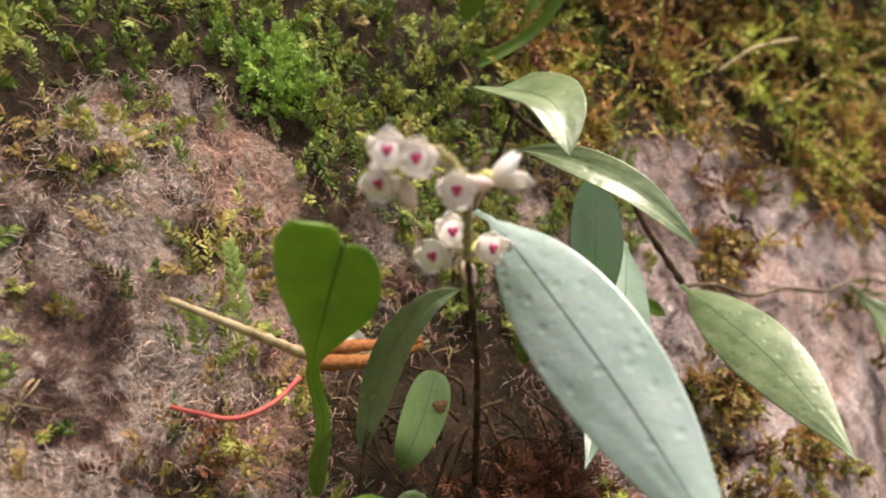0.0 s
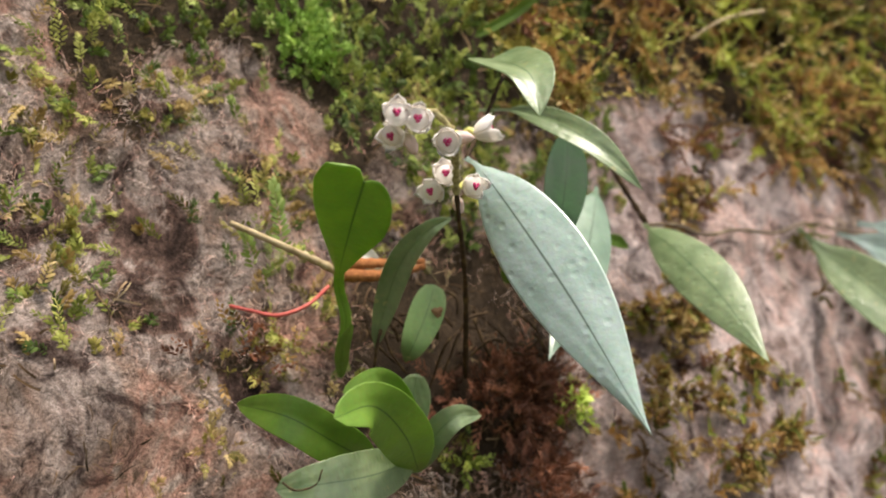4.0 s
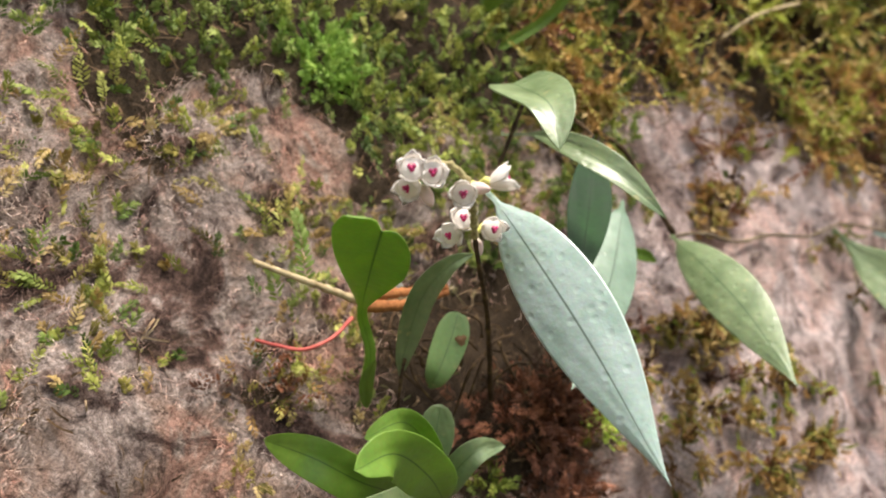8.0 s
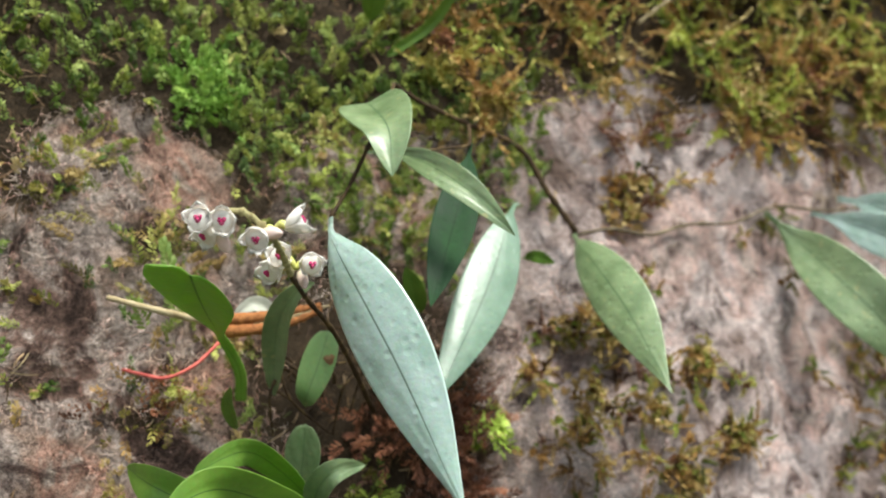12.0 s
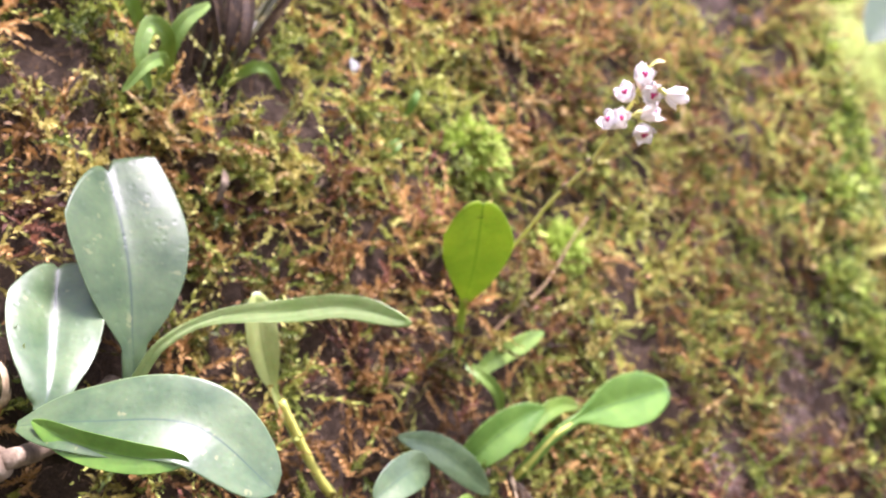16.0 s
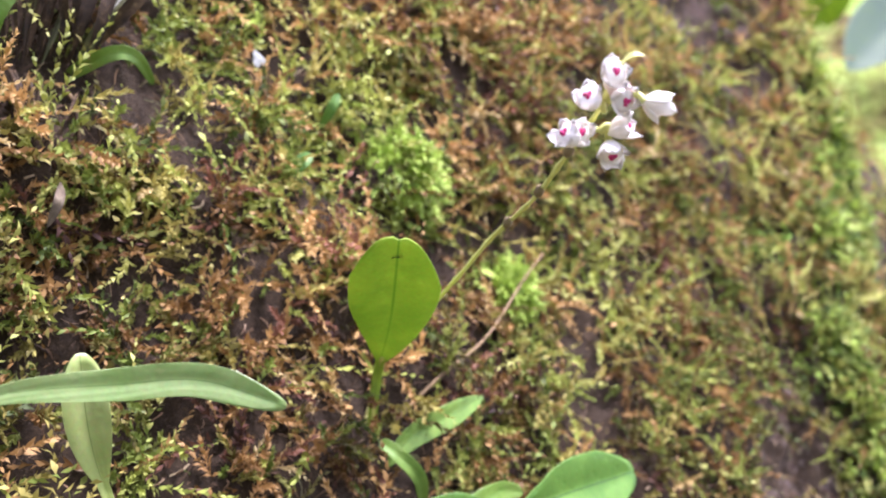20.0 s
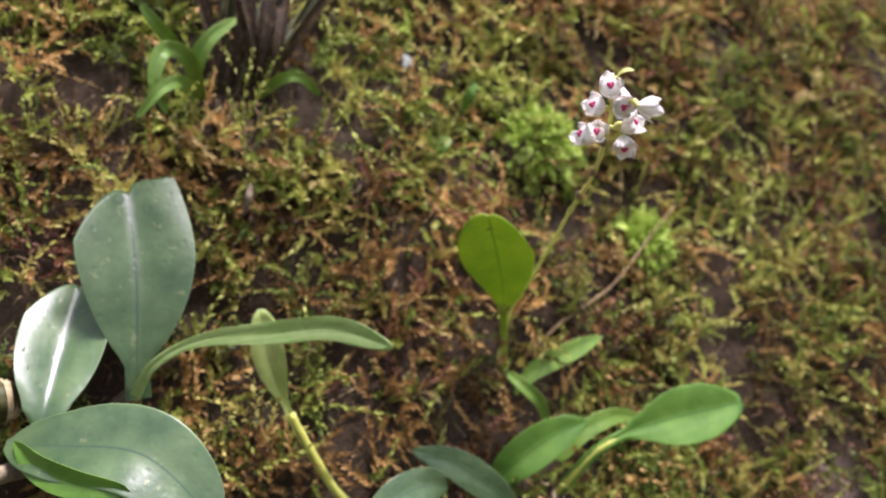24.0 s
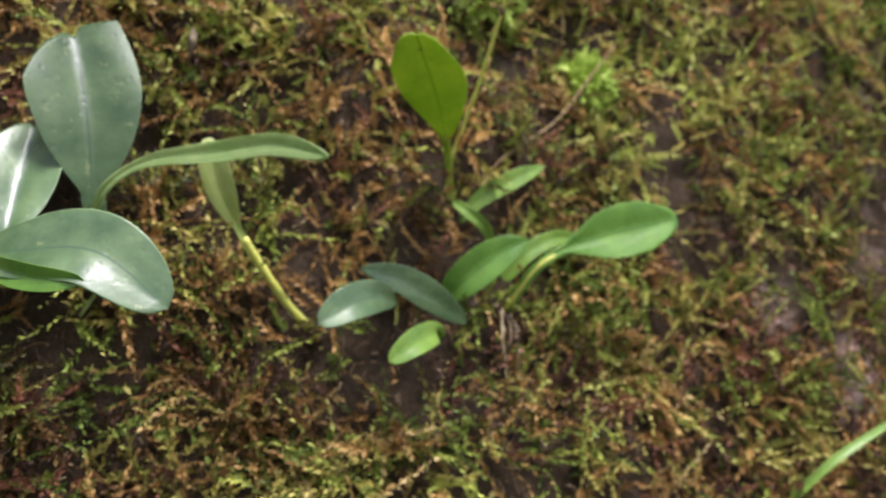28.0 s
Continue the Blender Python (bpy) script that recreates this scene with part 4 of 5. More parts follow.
MOSS = [moss_material("moss_green", [(0.1, (0.035, 0.055, 0.010)), (0.5, (0.17, 0.22, 0.032)), (0.85, (0.46, 0.50, 0.10))]),
        moss_material("moss_rust", [(0.1, (0.055, 0.027, 0.010)), (0.5, (0.26, 0.140, 0.040)), (0.85, (0.58, 0.36, 0.13))]),
        moss_material("moss_olive", [(0.1, (0.042, 0.036, 0.010)), (0.5, (0.21, 0.18, 0.036)), (0.85, (0.50, 0.43, 0.11))]),
        moss_material("moss_bright", [(0.1, (0.16, 0.25, 0.025)), (0.5, (0.38, 0.52, 0.065)), (0.9, (0.62, 0.74, 0.17))]),
        moss_material("moss_brown", [(0.1, (0.03, 0.015, 0.01)), (0.5, (0.11, 0.05, 0.03)), (0.9, (0.30, 0.13, 0.07))]),
        moss_material("moss_light", [(0.1, (0.07, 0.09, 0.016)), (0.5, (0.27, 0.30, 0.05)), (0.85, (0.60, 0.59, 0.17))]),
        moss_material("moss_pale", [(0.1, (0.19, 0.115, 0.035)), (0.5, (0.40, 0.27, 0.09)), (0.9, (0.64, 0.50, 0.23))]),
        moss_material("moss_redbrown", [(0.1, (0.05, 0.02, 0.012)), (0.5, (0.20, 0.075, 0.04)), (0.9, (0.46, 0.19, 0.10))]),
        moss_material("moss_fern", [(0.1, (0.025, 0.05, 0.010)), (0.5, (0.13, 0.20, 0.035)), (0.9, (0.40, 0.46, 0.12))]),
        moss_material("moss_straw", [(0.1, (0.42, 0.30, 0.12)), (0.5, (0.62, 0.48, 0.22)), (0.9, (0.78, 0.66, 0.38))]),
        moss_material("moss_fresh", [(0.1, (0.06, 0.13, 0.016)), (0.5, (0.20, 0.36, 0.05)), (0.9, (0.42, 0.58, 0.12))])]


def near(u, v, cu, cv, ru, rv):
    return np.exp(-((u - cu) / ru) ** 2 - ((v - cv) / rv) ** 2)


def cover(u, v):
    """How thick the low moss carpet is, 0 to 1."""
    edge = -0.125 + 0.05 * (soft_noise(u, v, 22, 3) - 0.5)
    up = np.clip((v - edge) / 0.03, 0, 1)
    right = np.clip((u + 0.20) / 0.06, 0, 1)
    c = np.maximum(up * right, np.clip((v + 0.05) / 0.05, 0, 1))
    c = c * (1 - 0.75 * near(u, v, -0.095, -0.10, 0.03, 0.035) - 0.7 * near(u, v, -0.03, -0.085, 0.02, 0.018) - 0.6 * near(u, v, -0.06, -0.14, 0.05, 0.02))
    low = np.clip((u + 0.13) / 0.04, 0, 1) * 0.42 + 0.6 * near(u, v, 0.07, -0.21, 0.06, 0.05) + 0.5 * near(u, v, 0.16, -0.16, 0.08, 0.08)
    c = np.maximum(c, low)
    c = np.maximum(c, 0.5 * near(u, v, -0.088, -0.178, 0.02, 0.008))
    for cu, cv, r in ((0.18, 0.116, 0.016), (0.245, 0.062, 0.014), (0.285, 0.15, 0.012), (0.005, 0.232, 0.016), (0.27, 0.02, 0.012), (0.315, 0.095, 0.025), (0.30, 0.055, 0.02), (0.33, 0.09, 0.03), (0.36, 0.03, 0.03), (0.33, 0.37, 0.05), (-0.036, 0.205, 0.022), (-0.034, 0.245, 0.026), (0.38, 0.32, 0.03), (0.41, 0.05, 0.03)):
        c = c - 0.6 * near(u, v, cu, cv, r, r)
    return np.clip(c, 0, 1)


def tussocks(rng, cu, cv, mat, scale, shade, per, reach, size):
    """Low cushions: strands that spread from each centre and bend down again."""
    n = len(cu)
    k = np.repeat(np.arange(n), per)
    a = rng.rand(len(k)) * 6.283
    r = np.sqrt(rng.rand(len(k)))
    sc = scale[k]
    u = cu[k] + np.cos(a) * r * 0.0048 * sc
    v = cv[k] + np.sin(a) * r * 0.0048 * sc
    lift = (rng.rand(n) ** 1.5 * 0.006)[k] * (1 - r * r) + 0.008 * soft_noise(u, v, 55, 41) ** 1.5
    base = np.stack([u, v, relief_at(u, v) + lift - 0.001], 1)
    way = np.stack([np.cos(a) * (0.25 + r), np.sin(a) * (0.25 + r) + 0.25, 0.35 + 0.75 * (1 - r) + 0.3 * rng.rand(len(k))], 1)
    m = np.where(rng.rand(len(k)) < 0.30, rng.choice([0, 1, 2, 5, 1, 0], len(k)), mat[k])
    length = reach * sc * (0.5 + 0.9 * rng.rand(len(k)))
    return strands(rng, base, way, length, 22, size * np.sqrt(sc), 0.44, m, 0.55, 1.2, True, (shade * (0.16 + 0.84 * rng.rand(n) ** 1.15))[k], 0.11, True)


def carpet(rng):
    n = 7200
    cu, cv = rng.uniform(-0.22, 0.70, n), rng.uniform(-0.29, 0.48, n)
    gaps = soft_noise(cu, cv, 30, 5) * 0.45 + soft_noise(cu, cv, 75, 6) * 0.55
    keep = cover(cu, cv) * (1 - 0.45 * np.clip((cu - 0.43) / 0.06, 0, 1)) > 0.0 + 1.38 * gaps * (0.75 + 0.5 * rng.rand(n))
    for ou, ov, ru, rv in ((-0.070, 0.105, 0.026, 0.036), (-0.088, 0.085, 0.020, 0.028), (0.080, 0.082, 0.014, 0.014), (0.098, 0.094, 0.018, 0.012), (0.095, 0.055, 0.030, 0.012), (0.050, 0.042, 0.028, 0.010),
                           (0.042, 0.022, 0.018, 0.014), (0.096, 0.189, 0.015, 0.011), (0.147, 0.149, 0.009, 0.010), (-0.035, 0.19, 0.02, 0.02)):
        keep &= near(cu, cv, ou, ov, ru, rv) * (0.7 + 0.6 * rng.rand(n)) < 0.40
    cu, cv = cu[keep], cv[keep]
    n = len(cu)
    bare = (cv < -0.10) & (cu > -0.16)
    tone = soft_noise(cu, cv, 18, 9) * 0.34 + soft_noise(cu, cv, 70, 10) * 0.40 + 0.26 * rng.rand(n)
    mat = np.select([tone < 0.36, tone < 0.41, tone < 0.49, tone < 0.62, tone < 0.65], [0, 5, 2, 1, 6], 4)
    east = np.clip((cu - 0.14) / 0.14, 0, 1)
    mat = np.where(east * rng.rand(n) > 0.45, rng.choice([1, 2, 2, 4, 5, 0], n), mat)
    green = near(cu, cv, 0.42, 0.26, 0.03, 0.12) + near(cu, cv, 0.03, 0.24, 0.05, 0.04)
    mat = np.where(green * rng.rand(n) > 0.35, 5, mat)
    ridge = near(cu, cv, 0.355, 0.205, 0.022, 0.018) + near(cu, cv, 0.392, 0.165, 0.014, 0.035) + near(cu, cv, 0.425, 0.262, 0.018, 0.03) + near(cu, cv, 0.392, 0.115, 0.010, 0.02)
    mat = np.where(ridge * (0.5 + rng.rand(n)) > 0.45, rng.choice([10, 10, 5], n), mat)
    mat = np.where(near(cu, cv, 0.05, 0.225, 0.035, 0.025) * rng.rand(n) > 0.3, rng.choice([5, 3, 5], n), mat)
    mat = np.where(bare & (rng.rand(n) < 0.6), rng.choice([1, 2, 6, 1], n), mat)
    scale = np.where(bare, 0.36, 1.0) * (0.45 + 1.25 * rng.rand(n))
    rusty = near(cu, cv, -0.03, -0.05, 0.11, 0.07)
    mat = np.where((rusty * rng.rand(n) > 0.4) & ~bare, rng.choice([1, 1, 6, 6, 2], n), mat)
    for du, dv, r, k in ((-0.109, -0.179, 0.006, 10), (-0.086, -0.178, 0.007, 16), (-0.067, -0.197, 0.008, 10), (-0.120, -0.194, 0.006, 9), (-0.109, -0.214, 0.008, 10), (-0.091, -0.209, 0.006, 7),
                         (-0.045, -0.197, 0.008, 9), (-0.030, -0.217, 0.007, 8), (-0.087, -0.225, 0.009, 9), (-0.062, -0.228, 0.007, 8), (-0.115, -0.241, 0.006, 6), (-0.080, -0.162, 0.008, 7)):
        cu, cv = np.concatenate([cu, rng.normal(du, r, k)]), np.concatenate([cv, rng.normal(dv, r * 0.45, k)])
        mat, scale = np.concatenate([mat, rng.choice([1, 2, 6, 6, 4], k)]), np.concatenate([scale, rng.uniform(0.2, 0.45, k)])
    # Low band: browner moss, with the shade there also put into its tones.
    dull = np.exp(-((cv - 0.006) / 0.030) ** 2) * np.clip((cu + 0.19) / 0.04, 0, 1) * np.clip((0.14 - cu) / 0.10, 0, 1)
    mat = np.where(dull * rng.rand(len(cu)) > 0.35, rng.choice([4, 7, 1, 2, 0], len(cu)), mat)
    k = 420
    fu, fv = rng.uniform(-0.62, 0.58, k), rng.uniform(-1.3, 1.8, k)
    far = (np.abs(fv - 0.08) > 0.42) | (fu < -0.45)
    fu, fv = fu[far], fv[far]
    cu, cv, mat = np.concatenate([cu, fu]), np.concatenate([cv, fv]), np.concatenate([mat, rng.choice([0, 1, 2, 5], len(fu))])
    scale, dull = np.concatenate([scale, rng.uniform(2.0, 4.5, len(fu))]), np.concatenate([dull, 0 * fu])
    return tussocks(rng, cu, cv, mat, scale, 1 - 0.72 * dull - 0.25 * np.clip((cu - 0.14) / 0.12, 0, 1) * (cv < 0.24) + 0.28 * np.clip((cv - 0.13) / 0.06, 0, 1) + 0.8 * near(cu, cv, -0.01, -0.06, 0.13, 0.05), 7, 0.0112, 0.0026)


rng = np.random.RandomState(11)
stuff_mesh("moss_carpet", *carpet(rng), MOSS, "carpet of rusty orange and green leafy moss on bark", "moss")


def feather(rng):
    """Green feathery moss fronds over the upper part of the bare bark, and scattered sprigs."""
    n = 5600
    u, v = rng.uniform(-0.42, -0.10, n), rng.uniform(-0.165, 0.08, n)
    edge = -0.118 + 0.04 * (soft_noise(u, v, 26, 21) - 0.5) + 0.02 * np.clip((-0.29 - u) / 0.05, 0, 1) - 0.04 * np.clip((u + 0.24) / 0.06, 0, 1)
    thick = np.clip((v - edge) / 0.03, 0, 1) * (0.45 + 0.7 * soft_noise(u, v, 60, 22))
    keep = thick * (1 - 0.9 * near(u, v, -0.185, -0.058, 0.009, 0.022)) > rng.rand(n) * 0.75
    u, v = u[keep], v[keep]
    patch = soft_noise(u, v, 50, 23) + 0.35 * rng.rand(len(u))
    kind = np.select([patch < 0.40, patch < 0.62, patch < 0.80, patch < 0.98], [8, 0, 8, 5], 6)
    flat = np.full(len(u), 0.6)
    kind[near(u, v, -0.227, -0.094, 0.008, 0.016) > 0.4] = 10
    for cu, cv, r, k in ((-0.312, -0.128, 0.010, 14), (-0.292, -0.128, 0.012, 18), (-0.261, -0.122, 0.010, 18), (-0.314, -0.164, 0.012, 18), (-0.294, -0.171, 0.010, 22), (-0.305, -0.160, 0.013, 18), (-0.300, -0.180, 0.007, 12),
                         (-0.2865, -0.192, 0.008, 14), (-0.302, -0.200, 0.008, 8), (-0.330, -0.193, 0.012, 10), (-0.320, -0.180, 0.008, 6), (-0.227, -0.098, 0.007, 70), (-0.2404, -0.157, 0.006, 20), (-0.300, -0.139, 0.010, 26), (-0.264, -0.132, 0.009, 22),
                         (-0.234, -0.147, 0.006, 26), (-0.206, -0.151, 0.007, 26), (-0.157, -0.137, 0.010, 12), (-0.138, -0.210, 0.006, 7), (-0.236, -0.171, 0.006, 16), (-0.262, -0.252, 0.006, 5), (-0.225, -0.252, 0.012, 18),
                         (-0.120, -0.250, 0.006, 5), (-0.176, -0.222, 0.004, 4), (-0.275, -0.245, 0.012, 4), (-0.20, -0.145, 0.015, 14), (-0.18, -0.118, 0.02, 30), (-0.2175, -0.1825, 0.006, 8), (-0.225, -0.200, 0.010, 12), (-0.2246, -0.2478, 0.005, 7), (-0.2196, -0.2569, 0.009, 15), (-0.2092, -0.2557, 0.007, 9), (-0.1367, -0.2491, 0.004, 6)):
        u = np.concatenate([u, rng.normal(cu, r, k)])
        v = np.concatenate([v, rng.normal(cv, r * 0.8, k)])
        kind = np.concatenate([kind, rng.choice([5, 8, 6, 2, 5], k) if k != 70 else np.full(k, 10)])
        flat = np.concatenate([flat, np.full(k, 0.28 if k != 70 else 0.7)])
    n = len(u)
    base = np.stack([u, v, relief_at(u, v)], 1)
    way = np.stack([rng.normal(-0.1, 0.5, n), 0.75 + rng.normal(0, 0.45, n), flat], 1)
    length = 0.004 + 0.008 * rng.rand(n)
    return strands(rng, base, way, length, 19, 0.0019, 0.34, kind, 0.4, 0.5, False, None, 0.3)


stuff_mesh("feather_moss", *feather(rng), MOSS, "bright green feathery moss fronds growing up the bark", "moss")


def clump(name, label, cu, cv, ru, rv, high, count, mats, leaflets=18, size=0.0019, reach=0.006, wide=0.36):
    u, v = rng.normal(cu, ru * 0.5, count), rng.normal(cv, rv * 0.5, count)
    dome = np.clip(1 - ((u - cu) / ru) ** 2 - ((v - cv) / rv) ** 2, 0, 1) * (0.35 + 0.9 * soft_noise(u, v, 160, 77))
    h = relief_at(u, v) + high * np.sqrt(dome)
    way = np.stack([(u - cu) / ru * 0.9 + rng.normal(0, 0.4, count), (v - cv) / rv * 0.9 + 0.2 + rng.normal(0, 0.4, count), np.full(count, 0.8)], 1)
    return stuff_mesh(name, *strands(rng, np.stack([u, v, h], 1), way, reach * (0.6 + 0.8 * rng.rand(count)), leaflets, size, wide, rng.choice(mats, count)), MOSS, label, "moss", "")


clump("moss_cushion", "bright green moss cushion among rusty moss", 0.0965, 0.189, 0.019, 0.013, 0.014, 420, [3, 3, 3, 5])
clump("moss_cushion", "small bright green moss cushion on the bark", 0.1470, 0.149, 0.011, 0.012, 0.012, 260, [3])
clump("brown_moss_clump", "dark red-brown moss clump below the pointed leaves", -0.158, -0.208, 0.020, 0.012, 0.010, 200, [7, 7, 4], 18, 0.0024, 0.009, 0.24)
clump("brown_moss_clump", "dark brown moss clump hanging on the bark", -0.148, -0.240, 0.014, 0.020, 0.008, 170, [4, 4, 7], 18, 0.0024, 0.009, 0.24)
clump("brown_moss_clump", "orange-brown wiry moss beside the red stalk", -0.243, -0.197, 0.018, 0.008, 0.0, 45, [1, 7, 2], 10, 0.0018, 0.006, 0.4)
clump("dry_moss_clump", "dry golden brown moss lump on pale bark", -0.0872, -0.1765, 0.013, 0.005, 0.007, 110, [1, 6, 2, 4], 11, 0.0022, 0.005)
clump("pale_moss_sprig", "pale straw-yellow moss sprig beside green leaves", -0.2510, -0.2235, 0.005, 0.008, 0.002, 20, [9, 2, 6], 16, 0.0014, 0.005)
clump("pale_moss_sprig", "small pale yellow moss tuft on grey bark", -0.268, -0.236, 0.003, 0.003, 0.002, 9, [6], 14, 0.0013, 0.0035)
clump("green_moss_star", "tiny bluish green star-shaped moss in dark humus", -0.1772, -0.2270, 0.004, 0.003, 0.004, 16, [0], 9, 0.0022, 0.005, 0.4)
clump("bright_moss_tuft", "bright green tuft beside red-brown moss", -0.1385, -0.2090, 0.005, 0.004, 0.006, 26, [3], 10, 0.0022, 0.006, 0.5)
for ru, rv, su, sv, k in ((0.436, 0.285, 0.016, 0.040, 420), (0.432, 0.225, 0.016, 0.032, 330), (0.392, 0.215, 0.022, 0.022, 240), (0.372, 0.150, 0.018, 0.026, 300), (0.378, 0.110, 0.012, 0.022, 200), (0.372, 0.070, 0.012, 0.022, 200), (0.440, 0.35, 0.018, 0.03, 260)):
    clump("ridge_moss", "soft green moss along the trunk's edge", ru, rv, su, sv, 0.012, k, [0, 8, 3, 5], 16, 0.0028, 0.009, 0.3)


for cu, cv, ru in ((-0.0637, -0.2326, 0.006), (-0.0340, -0.2175, 0.006), (-0.0985, -0.1985, 0.006), (-0.0760, -0.2075, 0.005), (-0.0480, -0.1900, 0.006), (-0.0700, -0.1330, 0.006), (-0.0655, -0.1215, 0.005)):
    clump("dry_moss_clump", "small golden brown moss crumb on pale bark", cu, cv, ru, ru * 0.7, 0.004, 46, [6, 1, 2, 6], 12, 0.0016, 0.003, 0.5)


def frond(name, label, foot, tip, mats, leaflets, size):
    """A single upright frond: one axis with two ranks of leaflets."""
    a, b = np.array([foot]), np.array([tip])
    way = b - a
    return stuff_mesh(name, *strands(rng, a, way, np.linalg.norm(way, axis=1), leaflets, size, 0.34, np.array(mats), 0.1, 0.05, False, np.array([0.62]), 0.12), MOSS, label, "fern", "")


frond("fern_frond", "tiny pale green fern frond on fibrous bark", (-0.2850, -0.2475, 0.005), (-0.2818, -0.2360, 0.012), [5], 22, 0.0026)
frond("fern_frond", "tiny light green fern frond on pale bark", (-0.1380, -0.2600, 0.005), (-0.1370, -0.2405, 0.012), [5], 26, 0.0030)
frond("fern_frond", "small fresh green fern frond behind the notched leaf", (-0.2365, -0.1690, 0.004), (-0.2415, -0.1450, 0.010), [8], 30, 0.0034)
frond("fern_frond", "small fresh green fern frond over dark humus", (-0.2450, -0.1745, 0.004), (-0.2490, -0.1640, 0.010), [8], 18, 0.0028)


# ---- fine hair-like fibres on the bare bark
def hairs(rng):
    n = 82000
    u = np.concatenate([rng.uniform(-0.44, -0.10, 62000), rng.uniform(-0.14, 0.12, 20000)])
    v = np.concatenate([rng.uniform(-0.33, -0.08, 62000), rng.uniform(-0.30, -0.06, 20000)])
    side = np.arange(n) >= 62000
    patch = 0.6 * soft_noise(u, v, 45, 31) + 0.4 * soft_noise(u, v, 130, 32)
    keep = (patch > 0.30 + 0.25 * rng.rand(n)) & (np.array([mossy(a, b) for a, b in zip(u, v)]) < 0.8)
    u, v, side = u[keep], v[keep], side[keep]
    n = len(u)
    p = np.stack([u, v, relief_at(u, v) + 0.0003], 1)
    a = np.where(side, rng.normal(1.57, 0.5, n), rng.rand(n) * 6.283)
    length = np.where(side, 0.0016, 0.0016) + 0.0026 * rng.rand(n)
    curve = rng.normal(0, 420, n)
    lift = 0.0004 + 0.0016 * rng.rand(n) ** 2
    wide = 0.00004 + 0.00003 * rng.rand(n)
    V, c, steps_ = [], p.copy(), 4
    for i in range(steps_ + 1):
        f = i / steps_
        th = a + curve * length * f
        d = np.stack([np.cos(th), np.sin(th), 0 * th], 1)
        if i:
            c = c + d * (length / steps_)[:, None]
        s = np.stack([-np.sin(th), np.cos(th), 0.4 + 0 * th], 1) * (wide * (1 - 0.5 * f))[:, None]
        up = np.array([0, 0, 1]) * (lift * math.sin(math.pi * (0.1 + 0.8 * f)))[:, None]
        V += [c - s + up, c + s + up]
    verts = np.stack(V, 1).reshape(-1, 3)
    w = 2 * (steps_ + 1)
    k = np.arange(n)[:, None] * w
    faces = np.concatenate([k + [2 * i, 2 * i + 1, 2 * i + 3, 2 * i + 2] for i in range(steps_)], 1).reshape(-1, 4)
    return verts, faces, np.repeat(side.astype(int), steps_), np.repeat(rng.rand(n), w)


def hair_material(name, tones):
    m, n, l, b = material(name, 0.7, 0.3)
    geo = n.new("ShaderNodeNewGeometry")
    own = n.new("ShaderNodeAttribute")
    own.attribute_name = "tone"
    big = noise_node(n, l, geo.outputs["Position"], 22, 5, 0.65, 0.5)
    col = ramp(n, l, big.outputs[0], tones).outputs[0]
    vary = ramp(n, l, own.outputs["Fac"], [(0.0, (0.45, 0.38, 0.34)), (0.4, (0.95, 0.9, 0.88)), (0.72, (1.7, 1.65, 1.58)), (0.88, (1.6, 1.05, 0.95)), (1.0, (2.3, 2.2, 2.0))]).outputs[0]
    l.new(mixed(n, l, 1.0, col, vary, "MULTIPLY"), b.inputs["Base Color"])
    return m


HAIR = [hair_material("bark_hair", LEFT_TONES), hair_material("bark_hair_pale", RIGHT_TONES)]
def litter(rng):
    """Short dark dead fibres and crumbs over the humus between the mosses."""
    n = 34000
    u, v = rng.uniform(-0.42, 0.50, n), rng.uniform(-0.27, 0.46, n)
    keep = np.array([mossy(a, b) for a, b in zip(u, v)]) > 0.3
    u, v = u[keep], v[keep]
    n = len(u)
    c = np.stack([u, v, relief_at(u, v) + 0.0004], 1)
    a, curve = rng.rand(n) * 6.283, rng.normal(0, 160, n)
    length, wide = 0.0025 + 0.006 * rng.rand(n) ** 2, 0.00008 + 0.00022 * rng.rand(n) ** 2
    lift = 0.0005 + 0.0035 * rng.rand(n) ** 2
    V = []
    for i in range(4):
        f = i / 3
        th = a + curve * length * f
        if i:
            c = c + np.stack([np.cos(th), np.sin(th), 0 * th], 1) * (length / 3)[:, None]
        s = np.stack([-np.sin(th), np.cos(th), 0.5 + 0 * th], 1) * wide[:, None]
        up = np.array([0, 0, 1]) * (lift * math.sin(math.pi * (0.1 + 0.8 * f)))[:, None]
        V += [c - s + up, c + s + up]
    k = np.arange(n)[:, None] * 8
    faces = np.concatenate([k + [2 * i, 2 * i + 1, 2 * i + 3, 2 * i + 2] for i in range(3)], 1).reshape(-1, 4)
    return np.stack(V, 1).reshape(-1, 3), faces, np.zeros(len(faces)), np.repeat(rng.rand(n), 8)


def litter_material():
    m, n, l, b = material("litter_brown", 0.85, 0.2)
    own = n.new("ShaderNodeAttribute")
    own.attribute_name = "tone"
    l.new(ramp(n, l, own.outputs["Fac"], [(0.0, (0.03, 0.02, 0.012)), (0.5, (0.11, 0.066, 0.036)), (0.8, (0.23, 0.14, 0.072)), (0.95, (0.36, 0.26, 0.16)), (1.0, (0.10, 0.13, 0.03))]).outputs[0], b.inputs["Base Color"])
    return m


stuff_mesh("dead_fibres", *litter(rng), [litter_material()], "tangle of dark dead root fibres and crumbs on bark", "leaf litter")
stuff_mesh("bark_fibres", *hairs(rng), HAIR, "fine grey and pink hair-like fibres on bark", "bark fibres")


